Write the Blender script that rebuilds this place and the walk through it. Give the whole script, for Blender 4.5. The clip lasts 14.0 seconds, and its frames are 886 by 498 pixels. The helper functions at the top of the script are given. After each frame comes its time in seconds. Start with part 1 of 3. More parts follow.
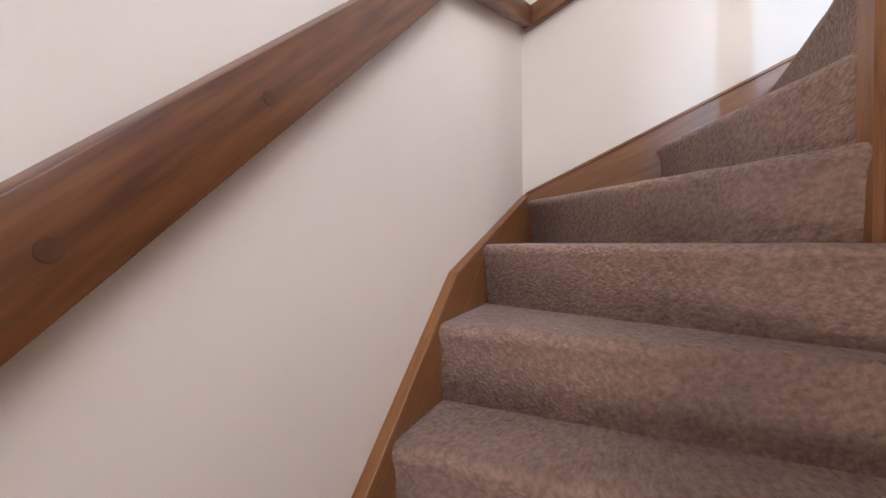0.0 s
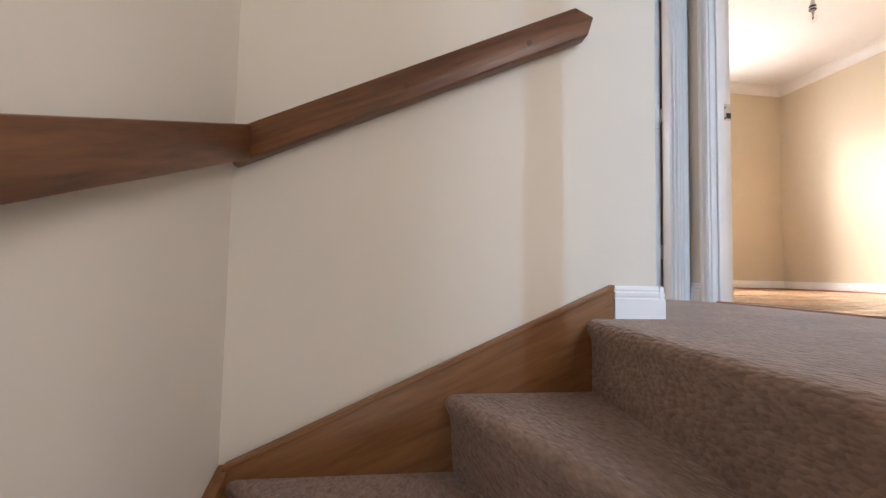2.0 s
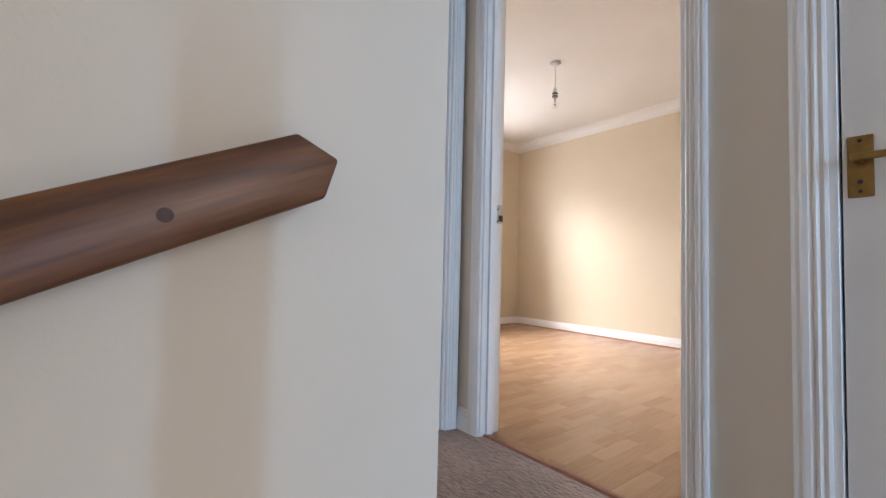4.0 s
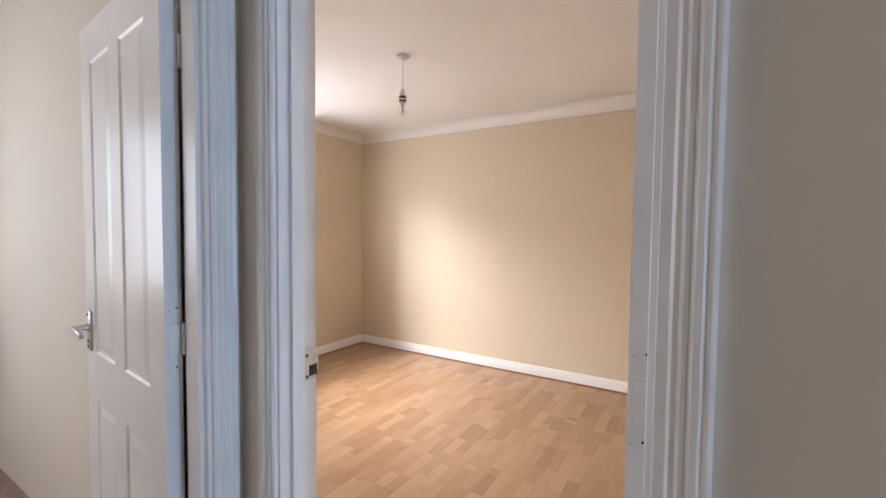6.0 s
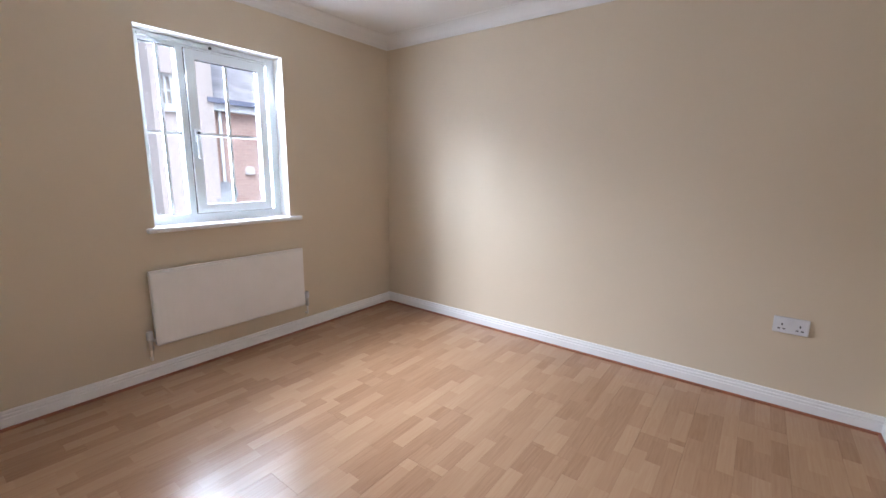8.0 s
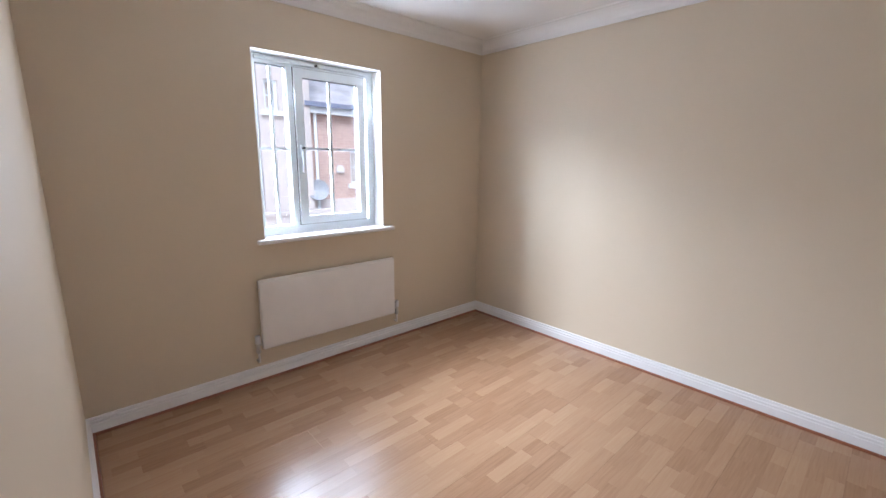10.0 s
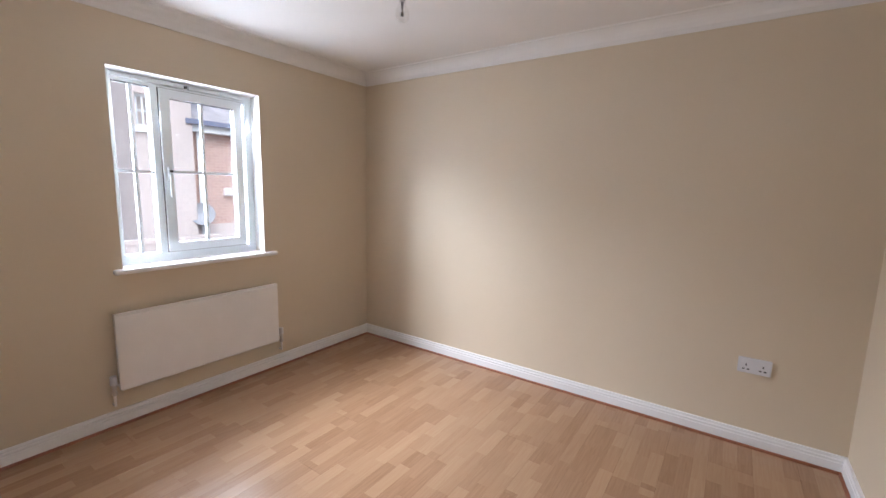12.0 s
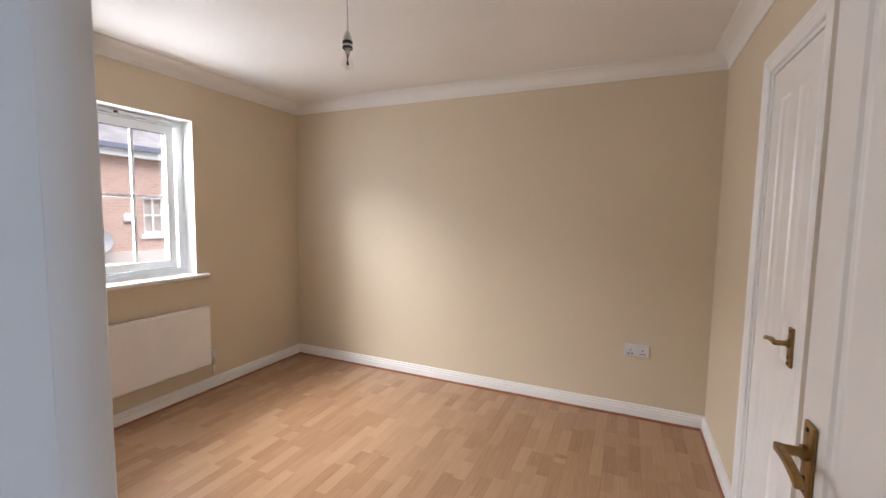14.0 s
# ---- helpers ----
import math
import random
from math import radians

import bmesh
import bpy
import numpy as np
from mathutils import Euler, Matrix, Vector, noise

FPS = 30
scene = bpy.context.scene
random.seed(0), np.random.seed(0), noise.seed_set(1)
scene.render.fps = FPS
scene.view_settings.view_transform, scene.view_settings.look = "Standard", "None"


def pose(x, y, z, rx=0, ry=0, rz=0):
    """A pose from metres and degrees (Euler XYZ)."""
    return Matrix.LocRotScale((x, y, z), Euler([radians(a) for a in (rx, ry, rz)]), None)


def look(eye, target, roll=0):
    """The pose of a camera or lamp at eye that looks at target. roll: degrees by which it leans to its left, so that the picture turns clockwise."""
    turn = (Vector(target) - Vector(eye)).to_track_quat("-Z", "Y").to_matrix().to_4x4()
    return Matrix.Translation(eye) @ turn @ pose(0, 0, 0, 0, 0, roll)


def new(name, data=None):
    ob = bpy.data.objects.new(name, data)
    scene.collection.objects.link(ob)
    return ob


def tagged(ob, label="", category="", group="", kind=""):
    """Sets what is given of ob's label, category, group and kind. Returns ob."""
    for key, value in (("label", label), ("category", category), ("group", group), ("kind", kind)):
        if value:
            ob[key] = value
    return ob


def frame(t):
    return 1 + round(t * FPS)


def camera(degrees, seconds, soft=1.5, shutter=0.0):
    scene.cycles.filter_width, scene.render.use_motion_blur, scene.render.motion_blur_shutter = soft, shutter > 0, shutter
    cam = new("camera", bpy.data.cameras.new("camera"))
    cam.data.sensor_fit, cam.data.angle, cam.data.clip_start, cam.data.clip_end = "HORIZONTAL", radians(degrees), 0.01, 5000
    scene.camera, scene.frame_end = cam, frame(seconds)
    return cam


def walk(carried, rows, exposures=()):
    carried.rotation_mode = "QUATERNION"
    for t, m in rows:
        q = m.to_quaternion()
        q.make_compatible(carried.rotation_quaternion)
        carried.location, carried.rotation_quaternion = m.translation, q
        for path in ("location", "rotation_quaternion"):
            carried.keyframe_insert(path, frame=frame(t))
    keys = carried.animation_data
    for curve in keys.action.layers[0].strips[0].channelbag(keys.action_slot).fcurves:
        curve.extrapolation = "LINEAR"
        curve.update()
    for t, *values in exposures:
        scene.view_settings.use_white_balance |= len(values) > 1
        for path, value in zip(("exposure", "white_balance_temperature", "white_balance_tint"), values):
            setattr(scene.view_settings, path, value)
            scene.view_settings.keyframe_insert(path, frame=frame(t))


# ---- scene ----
cam = camera(93.6, 14.0)
PATH = [
    (0, (0.469, -1.999, -0.598), (-0.347, -0.173, -0.635), -0.5),
    (0.5, (0.415, -1.77, -0.36), (-0.018, 0.183, -0.339), 0.6),
    (1, (0.403, -1.546, -0.208), (0.23, 0.445, -0.136), 1.0),
    (1.5, (0.398, -1.351, -0.046), (0.457, 0.646, 0.048), 1.2),
    (2, (0.421, -1.146, 0.125), (0.667, 0.836, 0.233), 1.2),
    (2.5, (0.464, -0.949, 0.262), (0.912, 0.997, 0.366), 1.3),
    (3, (0.551, -0.807, 0.434), (1.244, 1.066, 0.539), 1.6),
    (3.5, (0.613, -0.672, 0.572), (1.579, 1.077, 0.669), 1.9),
    (4, (0.747, -0.578, 0.716), (1.98, 0.994, 0.807), 1.4),
    (6.5, (1.539, -0.009, 1.362), (3.272, 0.98, 1.229), 0.7),
    (7, (1.737, 0.105, 1.368), (3.451, 1.11, 1.143), 0.8),
    (7.5, (1.944, 0.301, 1.293), (3.612, 1.359, 0.979), 0.9),
    (8, (2.169, 0.418, 1.267), (3.736, 1.604, 0.896), 0.8),
    (8.5, (2.276, 0.548, 1.31), (3.721, 1.872, 0.908), 0.6),
    (9, (2.242, 0.601, 1.386), (3.55, 2.058, 0.977), 0.5),
    (11.5, (2.163, 0.46, 1.395), (3.624, 1.782, 1.056), 1.5),
    (12, (2.197, 0.388, 1.41), (3.824, 1.514, 1.122), 1.3),
    (12.5, (2.179, 0.352, 1.412), (3.923, 1.302, 1.171), 1.1),
    (13, (2.083, 0.393, 1.391), (3.883, 1.238, 1.181), 1.0),
    (13.5, (1.975, 0.415, 1.393), (3.791, 1.233, 1.204), 1.0),
    (14, (1.893, 0.297, 1.386), (3.715, 1.106, 1.22), 0.9),
]
walk(cam, [(t, look(eye, target, roll)) for t, eye, target, roll in PATH], [(0, 1.85, 6300, 18), (0.5, 1.65, 6600, 18), (1, 1.4, 6900, 18), (2, 1.05, 6950, 17),
    (3, 0.8, 6650, 15), (4, 0.65, 6450, 14), (6.5, 0.4, 6500, 16), (7.5, 0.15, 5550, 12), (9, 0.05, 5450, 12), (11.5, 0.02, 5600, 13), (12.5, -0.03, 6050, 14), (14, 0.0, 6350, 14)])

# ---------------- light ----------------
world = bpy.data.worlds.new("sky")
scene.world = world
world.use_nodes = True
wn = world.node_tree.nodes
sky = wn.new("ShaderNodeTexSky")
sky.sky_type, sky.sun_disc = "NISHITA", False
sky.sun_elevation, sky.sun_rotation = radians(46), radians(206)
sky.air_density, sky.dust_density = 1.2, 3.0
world.node_tree.links.new(sky.outputs[0], wn["Background"].inputs[0])
wn["Background"].inputs[1].default_value = 0.15


def lamp_area(name, m, w, h, watts, colour, spread=180):
    d = bpy.data.lights.new(name, "AREA")
    d.shape, d.size, d.size_y, d.energy, d.color = "RECTANGLE", w, h, watts, colour
    d.spread = radians(spread)
    ob = new(name, d)
    ob.matrix_world = m
    return ob


sd = bpy.data.lights.new("sun", "SUN")
sd.energy, sd.angle, sd.color = 4.0, radians(40), (1.0, 0.96, 0.9)
sun = new("sun", sd)
sun.matrix_world = look((0, 0, 0), (0.3, 0.62, -0.72))
# area lamps: daylight in the bedroom and front room windows, the rest added
lamp_area("daylight_bedroom", look((3.505, 3.41, 1.47), (3.505, 0.0, 0.5)), 0.84, 1.08, 42, (0.94, 0.97, 1.0))
# unseen panel outside, stands in for the sky above the roofs
lamp_area("daylight_bedroom_sky", look((2.95, 5.3, 3.2), (3.6, 3.25, 2.0)), 2.7, 1.6, 1020, (0.95, 0.97, 1.0))
# unseen panel outside, added to throw the bright patch on the far wall
lamp_area("daylight_bedroom_patch", look((2.3, 4.3, 2.45), (3.94, 3.21, 2.0)), 0.7, 0.6, 170, (0.95, 0.97, 1.0))
lamp_area("daylight_front_room", look((0.9, 3.3, 1.47), (1.3, 0.0, 0.9)), 1.05, 1.08, 12, (0.75, 0.88, 1.0))
# added fill in an unseen wall opening, lights the west stair wall
lamp_area("fill_landing_east", look((2.03, -2.2, 1.4), (0.0, -1.6, -0.4)), 1.5, 1.1, 13, (1.0, 0.95, 0.9))
# added blue fill in an unseen recess, tints the right of the north wall
lamp_area("fill_landing_blue", look((1.34, -5.35, 1.05), (1.34, 0.0, 0.75)), 0.27, 1.7, 68, (0.33, 0.64, 1.0))
# added fill before the closed south wall, brightens the lower stair wall
lamp_area("fill_stair_low", look((0.5, -4.19, -1.55), (0.2, 0.0, -0.3)), 0.75, 1.7, 14, (1.0, 0.98, 0.95))

# ---------------- materials ----------------


def mat(name, colour, rough=0.5, metal=0.0, var=0.08, scale=3.0, bump=0.0, bscale=200.0, coat=0.0):
    m = bpy.data.materials.new(name)
    m.use_nodes = True
    n, l = m.node_tree.nodes, m.node_tree.links
    b = n["Principled BSDF"]
    b.inputs["Roughness"].default_value, b.inputs["Metallic"].default_value = rough, metal
    b.inputs["Coat Weight"].default_value = coat
    co = n.new("ShaderNodeTexCoord")
    a = n.new("ShaderNodeTexNoise")
    a.inputs["Scale"].default_value, a.inputs["Detail"].default_value = scale, 6
    l.new(co.outputs["Object"], a.inputs["Vector"])
    r = n.new("ShaderNodeValToRGB")
    r.color_ramp.elements[0].position, r.color_ramp.elements[1].position = 0.3, 0.7
    r.color_ramp.elements[0].color = (*[c * (1 - var) for c in colour], 1)
    r.color_ramp.elements[1].color = (*[min(1, c * (1 + var)) for c in colour], 1)
    l.new(a.outputs["Fac"], r.inputs[0])
    l.new(r.outputs[0], b.inputs["Base Color"])
    if bump:
        f = n.new("ShaderNodeTexNoise")
        f.inputs["Scale"].default_value, f.inputs["Detail"].default_value = bscale, 4
        l.new(co.outputs["Object"], f.inputs["Vector"])
        u = n.new("ShaderNodeBump")
        u.inputs["Strength"].default_value, u.inputs["Distance"].default_value = bump, 0.002
        l.new(f.outputs["Fac"], u.inputs["Height"])
        l.new(u.outputs[0], b.inputs["Normal"])
    return m


def wood(name, dark, light, along="x", slope=0.0, rough=0.42, coat=0.12):
    """Grain along one axis, tilted upwards by slope degrees."""
    m = bpy.data.materials.new(name)
    m.use_nodes = True
    n, l = m.node_tree.nodes, m.node_tree.links
    b = n["Principled BSDF"]
    b.inputs["Roughness"].default_value, b.inputs["Coat Weight"].default_value = rough, coat
    b.inputs["Coat Roughness"].default_value = 0.25
    co, mp = n.new("ShaderNodeTexCoord"), n.new("ShaderNodeMapping")
    s = {"x": (1.2, 14, 14), "y": (14, 1.2, 14), "z": (14, 14, 1.2)}[along]
    mp.inputs["Scale"].default_value = s
    vr = n.new("ShaderNodeVectorRotate")
    vr.rotation_type = "X_AXIS" if along == "y" else "Y_AXIS"
    vr.inputs["Angle"].default_value = radians(-slope if along == "y" else slope)
    l.new(co.outputs["Object"], vr.inputs["Vector"])
    l.new(vr.outputs[0], mp.inputs["Vector"])
    a, w = n.new("ShaderNodeTexNoise"), n.new("ShaderNodeTexNoise")
    a.inputs["Scale"].default_value, a.inputs["Detail"].default_value, a.inputs["Distortion"].default_value = 1.3, 5, 1.6
    w.inputs["Scale"].default_value, w.inputs["Detail"].default_value = 9, 6
    l.new(mp.outputs[0], a.inputs["Vector"])
    l.new(mp.outputs[0], w.inputs["Vector"])
    x = n.new("ShaderNodeMix")
    x.inputs[0].default_value = 0.4
    l.new(a.outputs["Fac"], x.inputs[2])
    l.new(w.outputs["Fac"], x.inputs[3])
    r = n.new("ShaderNodeValToRGB")
    r.color_ramp.elements[0].position, r.color_ramp.elements[1].position = 0.36, 0.64
    r.color_ramp.elements[0].color, r.color_ramp.elements[1].color = (*dark, 1), (*light, 1)
    l.new(x.outputs[0], r.inputs[0])
    l.new(r.outputs[0], b.inputs["Base Color"])
    u = n.new("ShaderNodeBump")
    u.inputs["Strength"].default_value, u.inputs["Distance"].default_value = 0.15, 0.001
    l.new(w.outputs["Fac"], u.inputs["Height"])
    l.new(u.outputs[0], b.inputs["Normal"])
    return m


def carpet_material():
    m = mat("carpet_brown_loop", (0.3, 0.2, 0.155), 0.95, var=0.13, scale=4)
    n, l = m.node_tree.nodes, m.node_tree.links
    b = n["Principled BSDF"]
    b.inputs["Sheen Weight"].default_value, b.inputs["Sheen Roughness"].default_value = 0.25, 0.5
    co = n["Texture Coordinate"]
    v = n.new("ShaderNodeTexVoronoi")
    v.inputs["Scale"].default_value = 115
    f = n.new("ShaderNodeTexNoise")
    f.inputs["Scale"].default_value, f.inputs["Detail"].default_value = 75, 4
    mp = n.new("ShaderNodeMapping")
    mp.inputs["Rotation"].default_value = (0.5, 0.4, 0.7)
    mp.inputs["Scale"].default_value = (1.0, 0.45, 1.0)
    l.new(co.outputs["Object"], mp.inputs["Vector"])
    l.new(mp.outputs[0], v.inputs["Vector"])
    l.new(mp.outputs[0], f.inputs["Vector"])
    old = b.inputs["Base Color"].links[0].from_socket
    x = n.new("ShaderNodeMix")
    x.data_type, x.blend_type = "RGBA", "MULTIPLY"
    x.inputs[0].default_value = 0.75
    r = n.new("ShaderNodeValToRGB")
    r.color_ramp.elements[0].position, r.color_ramp.elements[1].position = 0.3, 0.66
    r.color_ramp.elements[0].color, r.color_ramp.elements[1].color = (0.58, 0.55, 0.53, 1), (1.22, 1.19, 1.17, 1)
    l.new(f.outputs["Fac"], r.inputs[0])
    l.new(old, x.inputs[6])
    l.new(r.outputs[0], x.inputs[7])
    l.new(x.outputs[2], b.inputs["Base Color"])
    u = n.new("ShaderNodeBump")
    u.inputs["Strength"].default_value, u.inputs["Distance"].default_value = 0.85, 0.005
    u.invert = True
    l.new(v.outputs["Distance"], u.inputs["Height"])
    l.new(u.outputs[0], b.inputs["Normal"])
    return m


def laminate_material():
    """Three-strip beech-look laminate: strips 65 mm wide, blocks of varied length and tone along x."""
    m = bpy.data.materials.new("laminate_three_strip")
    m.use_nodes = True
    n, l = m.node_tree.nodes, m.node_tree.links
    b = n["Principled BSDF"]
    co, sep = n.new("ShaderNodeTexCoord"), n.new("ShaderNodeSeparateXYZ")
    info = n.new("ShaderNodeObjectInfo")
    l.new(co.outputs["Object"], sep.inputs[0])

    def calc(op, a, c=None):
        k = n.new("ShaderNodeMath")
        k.operation = op
        for i, q in enumerate((a, c)):
            if q is None:
                continue
            if isinstance(q, (int, float)):
                k.inputs[i].default_value = q
            else:
                l.new(q, k.inputs[i])
        return k.outputs[0]
    row = calc("FLOOR", calc("DIVIDE", calc("ADD", sep.outputs[1], 0.0975), 0.065))
    seed = calc("ADD", calc("MULTIPLY", info.outputs["Random"], 57.0), calc("MULTIPLY", row, 3.37))
    wn1 = n.new("ShaderNodeTexWhiteNoise")
    wn1.noise_dimensions = "1D"
    l.new(seed, wn1.inputs["W"])
    vor = n.new("ShaderNodeTexVoronoi")
    vor.voronoi_dimensions, vor.feature = "1D", "F1"
    vor.inputs["Scale"].default_value = 3.8
    l.new(calc("ADD", sep.outputs[0], calc("MULTIPLY", wn1.outputs["Value"], 40.0)), vor.inputs["W"])
    tone = n.new("ShaderNodeSeparateColor")
    l.new(vor.outputs["Color"], tone.inputs[0])
    mp = n.new("ShaderNodeMapping")
    mp.inputs["Scale"].default_value = (2.5, 45, 1)
    cmb = n.new("ShaderNodeCombineXYZ")
    l.new(calc("ADD", sep.outputs[0], calc("MULTIPLY", tone.outputs[1], 9.0)), cmb.inputs[0])
    l.new(sep.outputs[1], cmb.inputs[1])
    l.new(cmb.outputs[0], mp.inputs[0])
    g = n.new("ShaderNodeTexNoise")
    g.inputs["Scale"].default_value, g.inputs["Detail"].default_value, g.inputs["Distortion"].default_value = 2.2, 6, 0.6
    l.new(mp.outputs[0], g.inputs["Vector"])
    val = calc("ADD", calc("MULTIPLY", tone.outputs[0], 0.5), calc("MULTIPLY", g.outputs["Fac"], 0.56))
    r = n.new("ShaderNodeValToRGB")
    e = r.color_ramp.elements
    e[0].position, e[0].color = 0.1, (0.285, 0.155, 0.085, 1)
    e[1].position, e[1].color = 0.95, (0.46, 0.295, 0.175, 1)
    k = r.color_ramp.elements.new(0.45)
    k.color = (0.375, 0.222, 0.126, 1)
    l.new(val, r.inputs[0])
    l.new(r.outputs[0], b.inputs["Base Color"])
    b.inputs["Roughness"].default_value = 0.27
    u = n.new("ShaderNodeBump")
    u.inputs["Strength"].default_value, u.inputs["Distance"].default_value = 0.12, 0.0006
    l.new(g.outputs["Fac"], u.inputs["Height"])
    l.new(u.outputs[0], b.inputs["Normal"])
    return m


def brick_material():
    m = bpy.data.materials.new("red_brick")
    m.use_nodes = True
    n, l = m.node_tree.nodes, m.node_tree.links
    b = n["Principled BSDF"]
    b.inputs["Roughness"].default_value = 0.9
    co, mp, t = n.new("ShaderNodeTexCoord"), n.new("ShaderNodeMapping"), n.new("ShaderNodeTexBrick")
    mp.inputs["Rotation"].default_value = (radians(-90), 0, 0)
    l.new(co.outputs["Object"], mp.inputs[0])
    l.new(mp.outputs[0], t.inputs["Vector"])
    t.inputs["Scale"].default_value = 1.0
    t.inputs["Brick Width"].default_value, t.inputs["Row Height"].default_value = 0.225, 0.075
    t.inputs["Mortar Size"].default_value = 0.008
    t.inputs["Color1"].default_value = (0.52, 0.37, 0.32, 1)
    t.inputs["Color2"].default_value = (0.45, 0.3, 0.26, 1)
    t.inputs["Mortar"].default_value = (0.55, 0.48, 0.44, 1)
    l.new(t.outputs["Color"], b.inputs["Base Color"])
    return m


def glass_material(name="clear_glass", gloss=0.06):
    m = bpy.data.materials.new(name)
    m.use_nodes = True
    n, l = m.node_tree.nodes, m.node_tree.links
    tr, gl, mx = n.new("ShaderNodeBsdfTransparent"), n.new("ShaderNodeBsdfGlossy"), n.new("ShaderNodeMixShader")
    gl.inputs["Roughness"].default_value = 0.02
    mx.inputs[0].default_value = gloss
    l.new(tr.outputs[0], mx.inputs[1])
    l.new(gl.outputs[0], mx.inputs[2])
    l.new(mx.outputs[0], n["Material Output"].inputs[0])
    return m


M_STAIRWALL = mat("magnolia_wall_paint", (0.76, 0.69, 0.6), 0.7, var=0.03, scale=1.3, bump=0.12, bscale=160)
M_BEDWALL = mat("cream_wall_paint", (0.675, 0.575, 0.43), 0.6, var=0.025, scale=1.1, bump=0.12, bscale=160)
M_CEIL = mat("white_ceiling_paint", (0.82, 0.8, 0.77), 0.85, var=0.02, scale=2, bump=0.15, bscale=120)
M_WHITE = mat("white_gloss_paint", (0.88, 0.875, 0.87), 0.3, var=0.02, scale=7)
M_DOOR = mat("white_door_paint", (0.86, 0.85, 0.84), 0.28, var=0.03, scale=6, bump=0.05, bscale=40)
M_UPVC = mat("white_upvc", (0.8, 0.86, 0.89), 0.25, var=0.02, scale=8)
M_RADIATOR = mat("white_radiator_enamel", (0.87, 0.85, 0.83), 0.35, var=0.02, scale=8)
M_SOCKET = mat("white_plastic", (0.7, 0.7, 0.72), 0.3, var=0.02, scale=20)
M_STEMGREY = mat("grey_filament_glass", (0.12, 0.11, 0.1), 0.4)
M_DARK = mat("dark_plastic", (0.02, 0.02, 0.022), 0.4)
M_CARPET = carpet_material()
RAIL_D, RAIL_L = (0.075, 0.025, 0.009), (0.19, 0.07, 0.022)
M_RAIL_X = wood("stained_rail_wood_turn", RAIL_D, RAIL_L, "x", 24)
M_RAIL_Y = wood("stained_rail_wood_flight", RAIL_D, RAIL_L, "y", 41)
M_RAIL_Y2 = wood("stained_rail_wood_winder", RAIL_D, RAIL_L, "y", 18.5)
M_PLUG = mat("dark_plug_wood", (0.08, 0.032, 0.015), 0.5, var=0.25, scale=60)
M_STRING_X = wood("stained_string_wood_turn", (0.18, 0.07, 0.022), (0.28, 0.122, 0.042), "x", 24)
M_STRING_Y = wood("stained_string_wood_flight", (0.18, 0.07, 0.022), (0.28, 0.122, 0.042), "y", 39)
M_POST = wood("stained_post_wood", (0.17, 0.06, 0.017), (0.3, 0.12, 0.037), "z")
M_BEAD = mat("reddish_brown_bead", (0.27, 0.095, 0.045), 0.4, var=0.15, scale=12)
M_LAM = laminate_material()
M_BRASS = mat("aged_brass", (0.31, 0.195, 0.075), 0.32, metal=1.0, var=0.2, scale=40)
M_STEEL = mat("dull_steel", (0.6, 0.59, 0.57), 0.35, metal=1.0, var=0.1, scale=40)
M_GLASS = glass_material()
M_BULB = glass_material("bulb_glass", 0.12)
M_BRICK = brick_material()
M_RENDER = mat("pale_render", (0.6, 0.56, 0.54), 0.9, var=0.05, scale=1.0)
M_SLATE = mat("grey_roof_tile", (0.42, 0.42, 0.45), 0.8, var=0.2, scale=3)
M_GUTTER = mat("dark_gutter", (0.2, 0.23, 0.33), 0.5)
M_GROUND = mat("grey_paving", (0.3, 0.29, 0.28), 0.9, var=0.15, scale=1.5)
M_DISH = mat("grey_dish", (0.3, 0.33, 0.37), 0.5)

# ---------------- mesh helpers ----------------


def box(bm, x0, x1, y0, y1, z0, z1, bevel=0.0, seg=2):
    v = [bm.verts.new(c) for c in ((x0, y0, z0), (x1, y0, z0), (x1, y1, z0), (x0, y1, z0), (x0, y0, z1), (x1, y0, z1), (x1, y1, z1), (x0, y1, z1))]
    f = [bm.faces.new([v[i] for i in q]) for q in ((3, 2, 1, 0), (4, 5, 6, 7), (0, 1, 5, 4), (1, 2, 6, 5), (2, 3, 7, 6), (3, 0, 4, 7))]
    if bevel:
        bmesh.ops.bevel(bm, geom=list({e for q in f for e in q.edges}), offset=bevel, segments=seg, affect="EDGES", profile=0.5)
    return bm


def boxes(*rows):
    bm = bmesh.new()
    for r in rows:
        box(bm, *r)
    return bm


def prism(bm, poly, axis, a, b, bevel=0.0):
    """Extrude a 2D polygon along an axis from a to b: axis x takes (y, z), y takes (x, z), z takes (x, y)."""
    def at(p, q):
        return {"x": (q, p[0], p[1]), "y": (p[0], q, p[1]), "z": (p[0], p[1], q)}[axis]
    A, B = [bm.verts.new(at(p, a)) for p in poly], [bm.verts.new(at(p, b)) for p in poly]
    n = len(poly)
    f = [bm.faces.new(A[::-1]), bm.faces.new(B)] + [bm.faces.new((A[i], A[(i + 1) % n], B[(i + 1) % n], B[i])) for i in range(n)]
    bmesh.ops.recalc_face_normals(bm, faces=f)
    if bevel:
        bmesh.ops.bevel(bm, geom=list({e for q in f for e in q.edges}), offset=bevel, segments=2, affect="EDGES", profile=0.5)
    return bm


def cyl(bm, c, r, h, axis="z", seg=20, r2=None):
    m = {"z": pose(*c), "x": pose(*c, 0, 90, 0), "y": pose(*c, 90, 0, 0)}[axis]
    bmesh.ops.create_cone(bm, cap_ends=True, segments=seg, radius1=r, radius2=r if r2 is None else r2, depth=h, matrix=m)
    return bm


